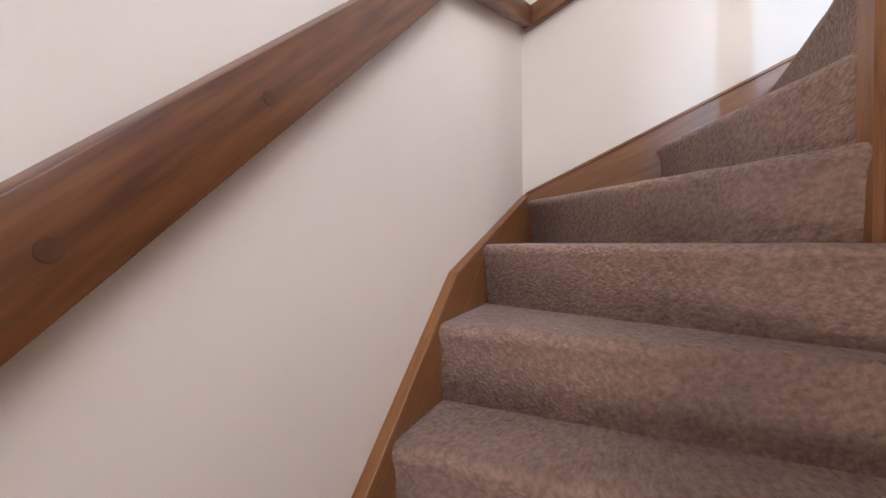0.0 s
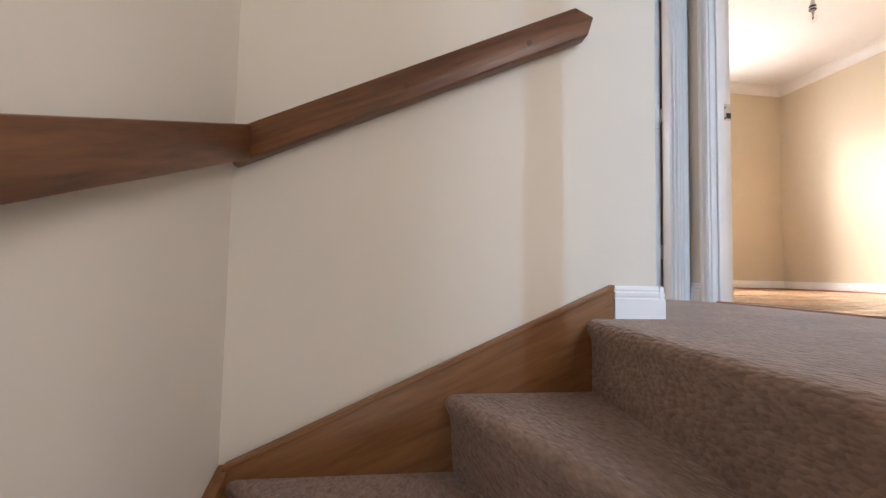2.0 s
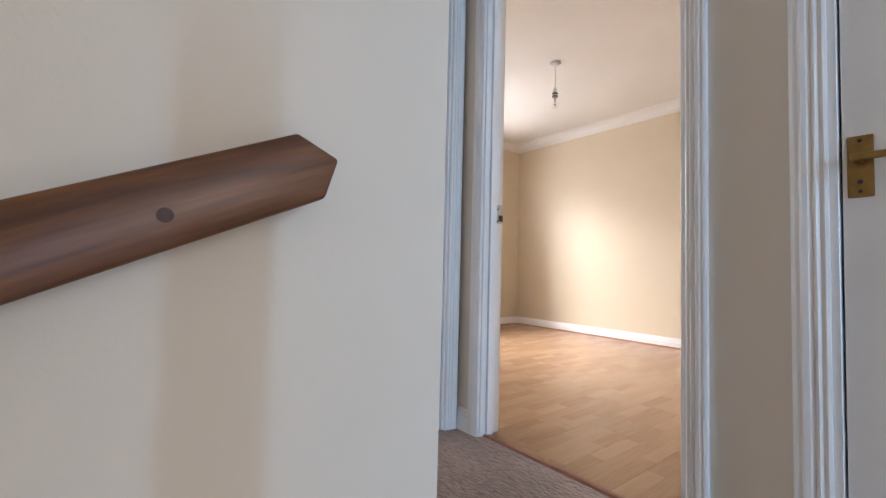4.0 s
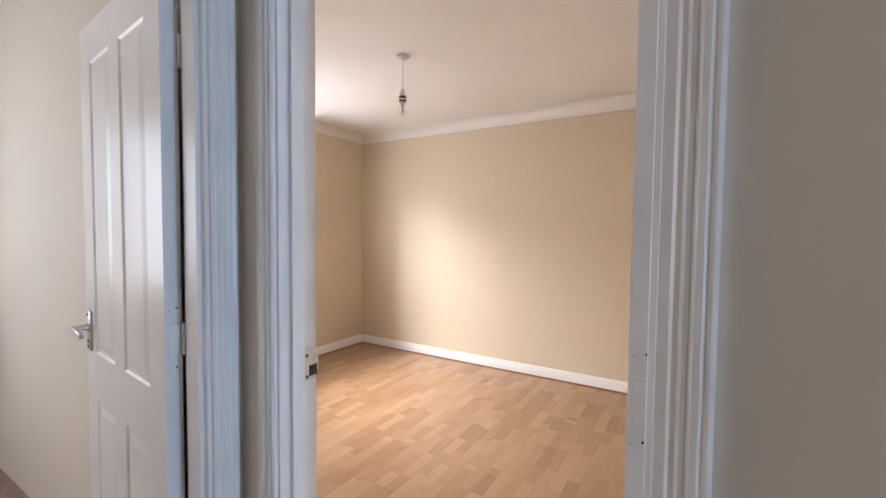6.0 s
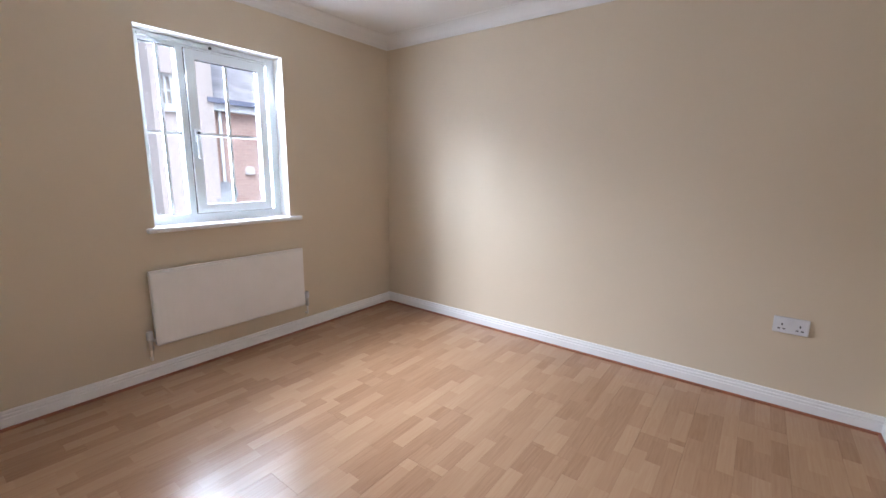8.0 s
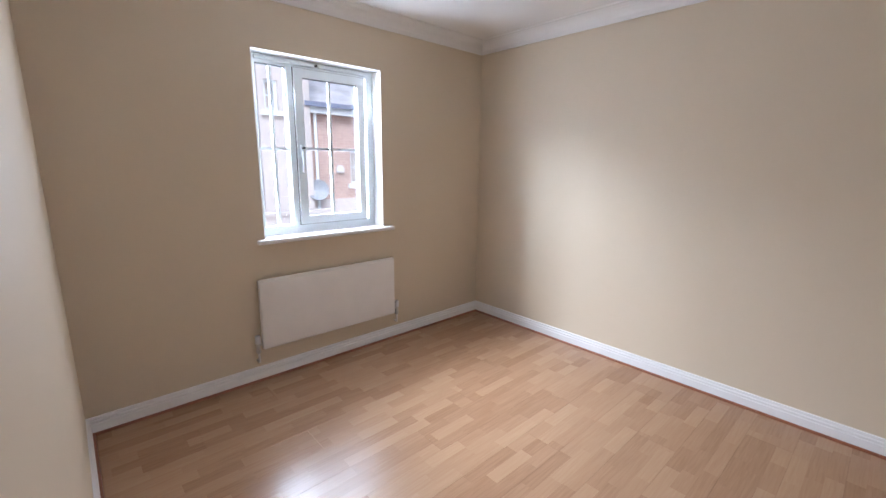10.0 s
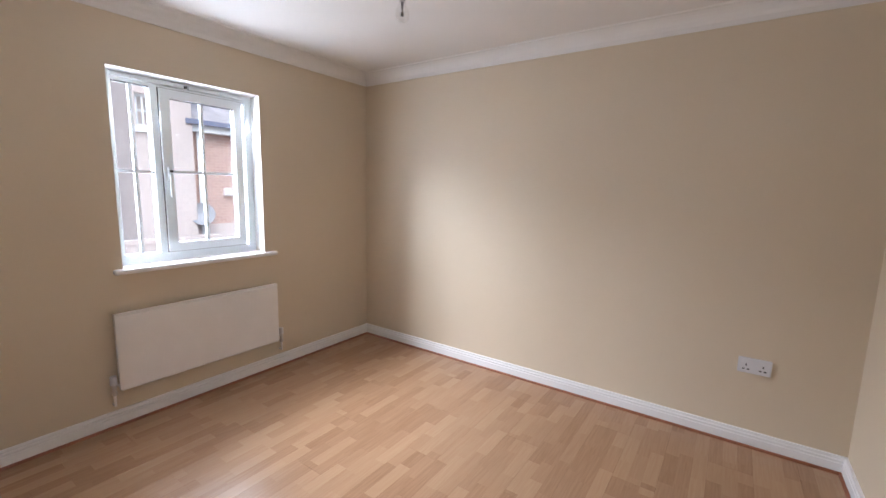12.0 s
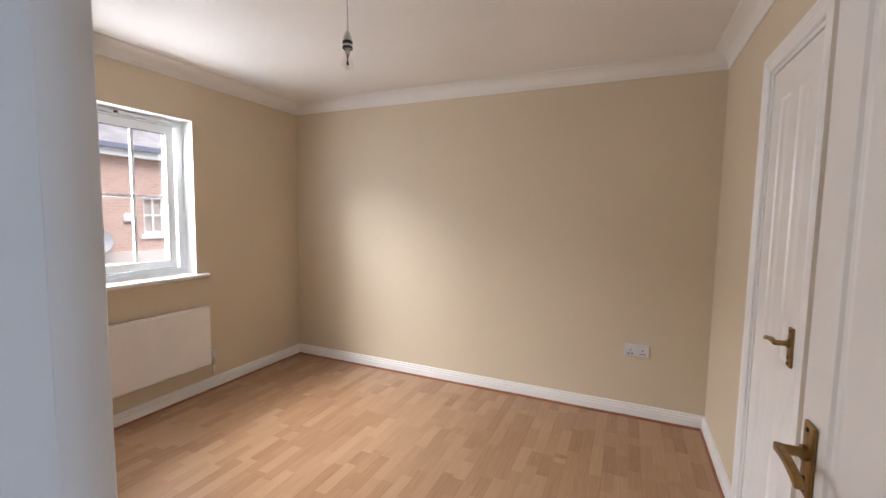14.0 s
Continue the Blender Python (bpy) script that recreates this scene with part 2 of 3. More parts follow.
def lathe(bm, prof, c, seg=20):
    """Turn (radius, z) rows round a vertical line through c."""
    rings = [[bm.verts.new((c[0] + r * math.cos(2 * math.pi * i / seg), c[1] + r * math.sin(2 * math.pi * i / seg), c[2] + z)) for i in range(seg)] for r, z in prof]
    for p, q in zip(rings, rings[1:]):
        for i in range(seg):
            bm.faces.new((p[i], p[(i + 1) % seg], q[(i + 1) % seg], q[i]))
    return bm


def mesh(name, bm, material, smooth=False):
    me = bpy.data.meshes.new(name)
    bmesh.ops.recalc_face_normals(bm, faces=bm.faces[:])
    bm.to_mesh(me)
    bm.free()
    me.materials.append(material)
    if smooth:
        me.shade_smooth()
        me.set_sharp_from_angle(angle=radians(38))
    return me


def thing(name, bm, material, label, category, group="", kind="", smooth=False):
    return tagged(new(name, mesh(name, bm, material, smooth)), label, category, group, kind)


def root(name, at, label, category, group="", kind=""):
    ob = new(name)
    ob.location = at
    ob.empty_display_size = 0.1
    return tagged(ob, label, category, group, kind)


def part(name, bm, material, parent, label="", smooth=False):
    ob = new(name, mesh(name, bm, material, smooth))
    ob.parent = parent
    if parent.type == "EMPTY":
        ob.matrix_parent_inverse = Matrix.Translation(-parent.location)
    return tagged(ob, label)


# ---------------- setting: shell of the upper floor ----------------
CEIL = 2.39
XB0, XB1, YB0, YB1 = 2.115, 5.0, -0.22, 3.21     # bedroom inner faces
DZ = 2.0                                         # door opening height


def wall(name, rows, material, label):
    return thing(name, boxes(*rows), material, label, "wall", kind="structure")


LOW = -2.64
wall("wall_stair_west", [(-0.12, 0.0, -4.2, 0.12, LOW, CEIL)], M_STAIRWALL, "magnolia painted plaster wall beside the stairs")
wall("wall_stair_north", [(0.0, 1.2, 0.0, 0.12, LOW, CEIL)], M_STAIRWALL, "magnolia painted plaster wall at the stair turn")
wall("wall_alcove", [(0.82, 0.94, 0.12, 0.885, -0.25, CEIL)], M_STAIRWALL, "magnolia painted plaster wall by the landing")
# wall between landing and bedroom: doorway y -0.11..0.66, cupboard doorway y -1.10..-0.39
# the opening y -3.0..-1.4 is unseen, added to hold the fill lamp
wall("wall_landing_east", [(2.0, 2.0675, 0.757, 3.45, -0.25, CEIL), (2.0, 2.0675, -0.376, -0.091, -0.25, CEIL), (2.0, 2.0675, -1.4, -1.10, LOW, CEIL), (2.0, 2.0675, -4.2, -3.0, LOW, CEIL), (2.0, 2.0675, -3.0, -1.4, LOW, 0.2), (2.0, 2.0675, -3.0, -1.4, 2.0, CEIL),
                           (2.0, 2.0675, -0.091, 0.757, DZ, CEIL), (2.0, 2.0675, -1.10, -0.376, DZ, CEIL), (2.0, 2.0675, -1.10, 0.757, LOW, -0.25)],
     M_STAIRWALL, "magnolia painted landing wall with doorways")
wall("wall_bedroom_west", [(2.0675, XB0, 0.757, YB1, -0.25, CEIL), (2.0675, XB0, YB0, -0.091, -0.25, CEIL), (2.0675, XB0, -0.091, 0.757, DZ, CEIL)],
     M_BEDWALL, "cream painted bedroom wall with the doorway")
wall("wall_landing_north", [(0.94, 1.2, 0.885, 0.98, -0.25, CEIL), (1.932, 2.0, 0.885, 0.98, -0.25, CEIL), (1.2, 1.932, 0.885, 0.98, DZ, CEIL), (-0.6, 0.94, 0.885, 0.98, -0.25, CEIL)],
     M_STAIRWALL, "magnolia painted landing wall with a doorway")
# outer wall to the street with window openings
wall("wall_bedroom_north", [(2.0675, 3.07, YB1, 3.32, -0.25, CEIL), (3.955, 5.12, YB1, 3.32, -0.25, CEIL), (3.07, 3.955, YB1, 3.32, -0.25, 0.9), (3.07, 3.955, YB1, 3.32, 2.03, CEIL)],
     M_BEDWALL, "cream painted bedroom wall with the window")
wall("wall_street_outside", [(-0.72, 0.35, 3.33, 3.45, -3, 2.6), (1.45, 2.0, 3.33, 3.45, -3, 2.6), (2.0675, 3.05, 3.33, 3.45, -3, 2.6), (3.97, 5.2, 3.33, 3.45, -3, 2.6), (3.05, 3.97, 3.33, 3.45, -3, 0.88),
                             (3.05, 3.97, 3.33, 3.45, 2.05, 2.6), (0.35, 1.45, 3.33, 3.45, -3, 0.9), (0.35, 1.45, 3.33, 3.45, 2.03, 2.6)], M_BRICK, "red brick outer wall of the house")
wall("wall_bedroom_east", [(XB1, 5.12, -1.3, YB1, -0.25, CEIL)], M_BEDWALL, "cream painted far bedroom wall with soft daylight on it")
# right-hand bedroom wall with cupboard doorway x 3.52..4.08
wall("wall_bedroom_south", [(XB0, 3.52, -0.34, YB0, -0.25, CEIL), (4.08, XB1, -0.34, YB0, -0.25, CEIL), (3.52, 4.08, -0.34, YB0, DZ, CEIL)], M_BEDWALL, "cream painted bedroom wall beside the cupboard door")
wall("wall_cupboard", [(2.0675, XB1, -1.42, -1.3, -0.25, CEIL)], M_STAIRWALL, "plain plaster wall closing the cupboards")
wall("wall_front_room", [(-0.72, -0.6, 0.87, 3.33, -0.25, CEIL), (-0.6, 0.35, 3.21, 3.33, -0.25, CEIL), (1.45, 2.0, 3.21, 3.33, -0.25, CEIL), (0.35, 1.45, 3.21, 3.33, -0.25, 0.9), (0.35, 1.45, 3.21, 3.33, 2.03, CEIL)],
     M_STAIRWALL, "pale wall of the front room")
# unseen: opening edge and recess walls are added to bound the blue fill
wall("wall_stair_south", [(-0.12, 0.3, -4.32, -4.2, LOW, CEIL), (1.9, 2.0675, -4.32, -4.2, LOW, CEIL), (0.3, 1.25, -4.32, -4.2, LOW, CEIL), (1.25, 1.9, -4.32, -4.2, LOW, -0.004), (1.25, 1.9, -4.32, -4.2, 2.0, CEIL), (0.4, 2.2, -5.5, -5.4, -0.2, CEIL), (0.3, 0.4, -5.5, -4.32, -0.2, CEIL), (2.2, 2.3, -5.5, -4.32, -0.2, CEIL), (-0.12, 2.0675, -4.45, -4.33, LOW, -0.2)],
     M_STAIRWALL, "unseen magnolia closing wall with an added opening and lamp recess")
thing("ceiling_landing", boxes((-0.72, 2.0675, -4.32, 3.45, CEIL, CEIL + 0.12), (0.3, 2.3, -5.5, -4.325, CEIL, CEIL + 0.12)), M_CEIL, "white painted plaster ceiling", "ceiling", kind="structure")
thing("ceiling_bedroom", boxes((2.0675, 5.12, -1.42, 3.45, CEIL, CEIL + 0.12)), M_CEIL, "white painted plaster bedroom ceiling", "ceiling", kind="structure")

# floors
thing("floor_landing", boxes((0.99, 2.0, -4.2, 0.0, -0.24, 0.0), (1.2, 2.0, 0.0, 0.98, -0.24, 0.0), (0.94, 1.2, 0.12, 0.98, -0.24, 0.0), (2.0, 2.025, -0.091, 0.757, -0.24, 0.0)), M_CARPET, "brown looped carpet on the landing", "carpet", kind="structure")
thing("floor_front_room", boxes((-0.6, 2.0, 0.98, 3.21, -0.24, -0.001)), M_CARPET, "brown carpet in the front room", "carpet", kind="structure")
thing("floor_hall", boxes((-0.12, 2.07, -4.32, 0.12, LOW - 0.1, LOW)), M_LAM, "wood floor of the hall below", "floor", kind="structure")
# floor of the added recess behind the south wall, never in view
thing("floor_lamp_recess", boxes((0.4, 2.2, -5.4, -4.325, -0.2, -0.004)), M_CARPET, "brown carpet in the unseen lamp recess", "carpet", kind="structure")
thing("floor_cupboard", boxes((2.0675, XB1, -1.3, -0.34, -0.24, 0.0)), M_CARPET, "plain cupboard floor", "floor", kind="structure")
bed_floor = thing("floor_bedroom", boxes((2.03, XB1, YB0, YB1, -0.24, -0.008)), M_BEAD, "beech-look three-strip laminate floor in the bedroom", "floor", kind="structure")
thing("door_threshold", prism(bmesh.new(), [(2.018, 0.0), (2.05, 0.0), (2.044, 0.007), (2.024, 0.007)], "y", -0.068, 0.735), M_BEAD, "thin dark floor strip in the bedroom doorway", "threshold", kind="structure")


def skirting_profile(h=0.094, d=0.018):
    return [(0, 0), (d, 0), (d, h * 0.60), (d - 0.004, h * 0.63), (d - 0.004, h * 0.67), (d - 0.001, h * 0.70), (d - 0.001, h * 0.79), (d - 0.006, h * 0.82), (d - 0.006, h * 0.86), (d - 0.004, h * 0.89), (d - 0.006, h), (0, h)]


def run(name, prof, p, q, side, material, label, category="skirting"):
    """A moulding along a straight line p-q; side is the way it stands off the wall."""
    bm = bmesh.new()
    ends = []
    for c in (p, q):
        ends.append([bm.verts.new((c[0] + side[0] * d, c[1] + side[1] * d, c[2] + z)) for d, z in prof])
    n = len(prof)
    bm.faces.new(ends[0])
    bm.faces.new(ends[1][::-1])
    for i in range(n):
        bm.faces.new((ends[0][i], ends[0][(i + 1) % n], ends[1][(i + 1) % n], ends[1][i]))
    return thing(name, bm, material, label, category, kind="structure")


SK, BD = skirting_profile(), [(0.018, 0.0), (0.03, 0.0), (0.028, 0.008), (0.022, 0.013), (0.018, 0.013)]
SKL = "white painted skirting board with two grooves"
BDL = "reddish brown floor bead along the skirting"
CV = [(0, -0.092), (0.006, -0.092)] + [(0.09 - 0.084 * math.cos(a) , -0.086 + 0.080 * math.sin(a)) for a in np.linspace(0, math.pi / 2, 7)][1:] + [(0.094, 0.0), (0.0, 0.0)]
for p, q, s in (((XB0, YB1), (XB1, YB1), (0, -1)), ((XB1, YB0), (XB1, YB1), (-1, 0)), ((4.143, YB0), (XB1, YB0), (0, 1)), ((XB0, YB0), (3.457, YB0), (0, 1)), ((XB0, 0.84), (XB0, YB1), (1, 0))):
    run("baseboard", SK, (*p, 0), (*q, 0), s, M_WHITE, SKL)
    run("trim", BD, (*p, 0), (*q, 0), s, M_BEAD, BDL, "floor bead")
for p, q, s in (((XB0, YB1), (XB1, YB1), (0, -1)), ((XB1, YB0), (XB1, YB1), (-1, 0)), ((XB0, YB0), (XB1, YB0), (0, 1)), ((XB0, YB0), (XB0, YB1), (1, 0))):
    run("trim", CV, (*p, CEIL), (*q, CEIL), s, M_CEIL, "white plaster coving along the ceiling", "coving")
for p, q, s in (((1.062, 0.0), (1.2, 0.0), (0, -1)), ((1.2, -0.018), (1.2, 0.12), (1, 0)), ((2.0, 0.798), (2.0, 0.866), (-1, 0)), ((2.0, -0.31), (2.0, -0.147), (-1, 0)), ((2.0, -1.4), (2.0, -1.165), (-1, 0))):
    run("baseboard", SK, (*p, 0), (*q, 0), s, M_WHITE, SKL)

# ---------------- doors ----------------
ARCH = [(0.0, 0.0), (0.010, 0.0), (0.014, 0.006), (0.012, 0.014), (0.017, 0.02), (0.012, 0.028), (0.018, 0.036), (0.02, 0.046), (0.017, 0.052), (0.019, 0.06), (0.016, 0.068), (0.0, 0.068)]


def architrave(along, face, out, a0, a1, top, width=0.068):
    """Moulded surround on a wall face; along is 'y' or 'x', out the sign away from the wall, a0..a1 the opening."""
    bm = bmesh.new()
    k = width / 0.068

    def ring(a, z, da, dz):
        vs = []
        for d, w in ARCH:
            w *= k
            c, zz = a + da * w, z + dz * w
            vs.append(bm.verts.new((face + out * d, c, zz) if along == "y" else (c, face + out * d, zz)))
        return vs
    rings = [ring(a0, 0.0, -1, 0), ring(a0, top, -1, 1), ring(a1, top, 1, 1), ring(a1, 0.0, 1, 0)]
    n = len(ARCH)
    for p, q in zip(rings, rings[1:]):
        for i in range(n):
            bm.faces.new((p[i], p[(i + 1) % n], q[(i + 1) % n], q[i]))
    return bm


def lining(name, label, along, f0, f1, a0, a1, top, stop):
    """The lining of a doorway with its stop bead; opening a0..a1, wall faces f0..f1."""
    t = 0.022
    rows = [(f0, f1, a0, a0 + t, 0.0, top), (f0, f1, a1 - t, a1, 0.0, top), (f0, f1, a0 + t, a1 - t, top - t, top)]
    s0, s1 = stop
    rows += [(s0, s1, a0 + t, a0 + t + 0.012, 0.0, top - t), (s0, s1, a1 - t - 0.012, a1 - t, 0.0, top - t), (s0, s1, a0 + t + 0.012, a1 - t - 0.012, top - t - 0.012, top - t)]
    if along == "x":
        rows = [(r[2], r[3], r[0], r[1], r[4], r[5]) for r in rows]
    r0 = rows[0]
    ob = root(name, (r0[0], r0[2], 0.0), label, "door frame", kind="structure")
    for nm, r in zip(("jamb", "jamb", "head", "stop", "stop", "stop"), rows):
        part(nm, boxes((*r, 0.0015, 1)), M_WHITE, ob)
    return ob


def panel_leaf(width, height, thick=0.04):
    """A four-panel moulded door leaf: hinge edge at x = 0, front face at y = 0, back at y = thick; raised fields inside sunk borders."""
    bm = bmesh.new()
    st, mid = 0.105, 0.09
    pw = (width - 2 * st - mid) / 2
    xs = [0, st, st + pw, st + pw + mid, width - st, width]
    zs = [0, 0.2, 0.72, 0.88, height - 0.12, height]
    for y, sgn in ((0.0, 1), (thick, -1)):
        for i in range(5):
            for j in range(5):
                x0, x1, z0, z1 = xs[i], xs[i + 1], zs[j], zs[j + 1]
                if i in (1, 3) and j in (1, 3):
                    loops = []
                    for ins, dep in ((0, 0), (0.006, 0.005), (0.018, 0.0055), (0.04, 0.001)):
                        loops.append([bm.verts.new((a, y + sgn * dep, c)) for a, c in ((x0 + ins, z0 + ins), (x1 - ins, z0 + ins), (x1 - ins, z1 - ins), (x0 + ins, z1 - ins))])
                    for p, q in zip(loops, loops[1:]):
                        for k in range(4):
                            bm.faces.new((p[k], p[(k + 1) % 4], q[(k + 1) % 4], q[k]))
                    bm.faces.new(loops[-1])
                else:
                    bm.faces.new([bm.verts.new(c) for c in ((x0, y, z0), (x1, y, z0), (x1, y, z1), (x0, y, z1))])
    for c in (((0, 0, 0), (0, thick, 0), (0, thick, height), (0, 0, height)), ((width, 0, 0), (width, thick, 0), (width, thick, height), (width, 0, height)),
              ((0, 0, 0), (width, 0, 0), (width, thick, 0), (0, thick, 0)), ((0, 0, height), (width, 0, height), (width, thick, height), (0, thick, height))):
        bm.faces.new([bm.verts.new(v) for v in c])
    bmesh.ops.remove_doubles(bm, verts=bm.verts[:], dist=0.0001)
    return bm


def lever_handle(x, z, y, out, way, plate_h=0.135):
    """Backplate and lever on a leaf face: out is the sign of y away from the leaf, way the sign of x of the lever."""
    a = bmesh.new()
    y0, y1 = sorted((y, y + out * 0.008))
    box(a, x - 0.021, x + 0.021, y0, y1, z - plate_h / 2, z + plate_h / 2, 0.003)
    b = bmesh.new()
    cyl(b, (x, y + out * 0.028, z + 0.012), 0.009, 0.042, "y", 14)
    cyl(b, (x, y + out * 0.011, z + 0.012), 0.014, 0.008, "y", 16)
    y0, y1 = sorted((y + out * 0.04, y + out * 0.054))
    pts = [(x - way * 0.01, z + 0.02), (x + way * 0.045, z + 0.02), (x + way * 0.095, z + 0.012), (x + way * 0.108, z + 0.0), (x + way * 0.1, z - 0.006), (x + way * 0.08, z + 0.0), (x + way * 0.04, z + 0.006), (x - way * 0.01, z + 0.004)]
    prism(b, pts, "y", y0, y1, 0.003)
    c = bmesh.new()
    for zz in (z - plate_h / 2 + 0.012, z + plate_h / 2 - 0.012):
        cyl(c, (x, y + out * 0.009, zz), 0.004, 0.003, "y", 10)
    cyl(c, (x, y + out * 0.009, z - 0.035), 0.005, 0.003, "y", 10)
    return a, b, c


def hinge_at(z):
    bm = bmesh.new()
    box(bm, -0.003, 0.0, 0.004, 0.03, z - 0.04, z + 0.04)
    cyl(bm, (-0.004, -0.003, z), 0.006, 0.08, "z", 10)
    return bm


def door(name, m, width, height, label, front_way=1, metal=None, handle_x=None, sides=(-1, 1), scars=False):
    """A door leaf thing placed by m; local front face at y = 0, hinges at x = 0."""
    ob = thing(name, panel_leaf(width, height), M_DOOR, label, "door", kind="structure")
    hx = width - 0.052 if handle_x is None else handle_x
    for out in sides:
        y = 0.0 if out < 0 else 0.04
        a, b, c = lever_handle(hx, 0.95, y, out, -1)
        plate = part("backplate", a, metal or M_BRASS, ob, "brass backplate" if metal is None else "satin steel backplate", True)
        part("lever", b, metal or M_BRASS, plate, "curved lever", True)
        part("screws", c, M_DARK, plate)
    for z in (0.25, 1.02, height - 0.22):
        part("hinge", hinge_at(z), M_WHITE, ob, "white painted butt hinge", True)
    if scars:
        for i, (yy, zz) in enumerate(((0.012, 1.1), (0.03, 1.095), (0.014, 0.95), (0.031, 0.945))):
            bm = bmesh.new()
            cyl(bm, (-0.001, yy, zz), 0.0022, 0.003, "x", 8)
            part("screw", bm, M_DARK if i % 2 == 0 else M_STEEL, ob, "small screw in the hinge edge")
    ob.matrix_world = m
    return ob


# bedroom door: leaf swung square into the room
lining("doorframe_bedroom", "white painted door lining of the bedroom doorway", "y", 2.0, XB0, -0.091, 0.757, DZ, (2.03, 2.068))
thing("trim_bedroom_door", architrave("y", 2.0, -1, -0.085, 0.742, DZ - 0.006, 0.055), M_WHITE, "white moulded architrave round the bedroom doorway", "architrave", kind="structure")
thing("trim_bedroom_door_inside", architrave("y", XB0, 1, -0.085, 0.761, DZ - 0.006, 0.06), M_WHITE, "white moulded architrave inside the bedroom", "architrave", kind="structure")
door("door_1", pose(2.118, -0.061, 0.008), 0.745, 1.96, "white four-panel bedroom door standing wide open", scars=True)
# strike plate in the lining
sp = bmesh.new()
box(sp, 2.072, 2.112, 0.7325, 0.7355, 0.92, 1.004)
st = root("strike_plate", (2.095, 0.734, 0.962), "small steel strike plate in the door lining", "strike plate")
part("plate", sp, M_STEEL, st, "", False)
for z in (0.93, 0.985):
    sb = bmesh.new()
    cyl(sb, (2.081, 0.7322, z), 0.0045, 0.002, "y", 10)
    part("screw", sb, M_DARK, st)
part("lip", boxes((2.1105, 2.119, 0.7325, 0.7354, 0.94, 0.985, 0.001)), M_STEEL, st, "curved lip worn bright")
# no recess is cut: a dark block gives the latch hole its shade
part("keep", boxes((2.088, 2.1125, 0.7305, 0.7326, 0.93, 0.958)), M_DARK, st, "dark block for the shaded latch hole")
# front room door, swung a little past square
lining("doorframe_front_room", "white painted door lining of the front room", "x", 0.885, 0.98, 1.2, 1.932, DZ, (0.9, 0.945))
thing("trim_front_room_door", architrave("x", 0.885, -1, 1.206, 1.92, DZ - 0.006, 0.062), M_WHITE, "white moulded architrave round the front room doorway", "architrave", kind="structure")
door("door_2", pose(1.912, 1.0, 0.008, 0, 0, 84), 0.7, 1.96, "white four-panel front room door standing open", metal=M_STEEL, scars=True)
# closed cupboard door on the landing
lining("doorframe_landing_cupboard", "white painted door lining of the closed landing door", "y", 2.0, 2.0675, -1.10, -0.376, DZ, (2.05, 2.0675))
thing("trim_landing_cupboard", architrave("y", 2.0, -1, -1.094, -0.382, DZ - 0.006, 0.066), M_WHITE, "white moulded architrave round the closed landing door", "architrave", kind="structure")
door("door_3", pose(2.05, -1.075, 0.008, 0, 0, 90), 0.672, 1.965, "white panelled landing door, closed, with a brass handle", sides=(1,), handle_x=0.643)
# closed cupboard door in the bedroom
lining("doorframe_bedroom_cupboard", "white painted door lining of the bedroom cupboard", "x", -0.34, YB0, 3.52, 4.08, DZ, (-0.3, -0.265))
thing("trim_bedroom_cupboard", architrave("x", YB0, 1, 3.526, 4.074, DZ - 0.006), M_WHITE, "white moulded architrave round the bedroom cupboard door", "architrave", kind="structure")
door("door_4", pose(4.054, YB0 - 0.004, 0.008, 0, 0, 180), 0.508, 1.965, "white panelled cupboard door, closed, with a brass lever", sides=(-1,), handle_x=0.434)

# ---------------- window ----------------
YW = 3.32
win = root("window_1", (3.505, YW, 0.9), "white upvc casement window with glazing bars", "window", kind="structure")


def frame_ring(x0, x1, z0, z1, w, y0, y1, bevel=0.006):
    bm = bmesh.new()
    outer, inner = [(x0, z0), (x1, z0), (x1, z1), (x0, z1)], [(x0 + w, z0 + w), (x1 - w, z0 + w), (x1 - w, z1 - w), (x0 + w, z1 - w)]
    lo = [[bm.verts.new((a, y, c)) for a, c in pts] for y, pts in ((y1, outer), (y0, outer), (y0, inner), (y1, inner))]
    for k in range(4):
        p, q = lo[k], lo[(k + 1) % 4]
        for i in range(4):
            bm.faces.new((p[i], p[(i + 1) % 4], q[(i + 1) % 4], q[i]))
    if bevel:
        es = [e for e in bm.edges if all(abs(v.co.y - y0) < 1e-5 for v in e.verts) and len(e.link_faces) == 2 and (e.calc_face_angle() or 0) > 0.5]
        bmesh.ops.bevel(bm, geom=es, offset=bevel, segments=2, affect="EDGES")
    return bm


part("window_frame", frame_ring(3.07, 3.955, 0.915, 2.03, 0.055, YW, YW + 0.06), M_UPVC, win)
part("mullion", boxes((3.315, 3.375, YW + 0.001, YW + 0.06, 0.97, 1.975)), M_UPVC, win)
part("sash", frame_ring(3.358, 3.872, 0.972, 1.975, 0.055, YW - 0.016, YW + 0.03, 0.009), M_UPVC, win, "opening casement sash")
part("gasket", frame_ring(3.354, 3.876, 0.968, 1.979, 0.006, YW - 0.003, YW + 0.002, 0), M_DARK, win, "thin dark weather gasket")
part("seal", frame_ring(3.411, 3.819, 1.025, 1.922, 0.004, YW - 0.004, YW + 0.02, 0), M_DARK, win, "thin dark glazing seal")
part("seal", frame_ring(3.125, 3.315, 0.97, 1.975, 0.003, YW + 0.012, YW + 0.03, 0), M_DARK, win, "thin dark glazing seal")
for x0, x1 in ((3.12, 3.5), (3.53, 3.89)):
    part("trickle_vent", boxes((x0, x1, YW - 0.016, YW + 0.002, 1.993, 2.016, 0.004)), M_UPVC, win, "slim white trickle vent")
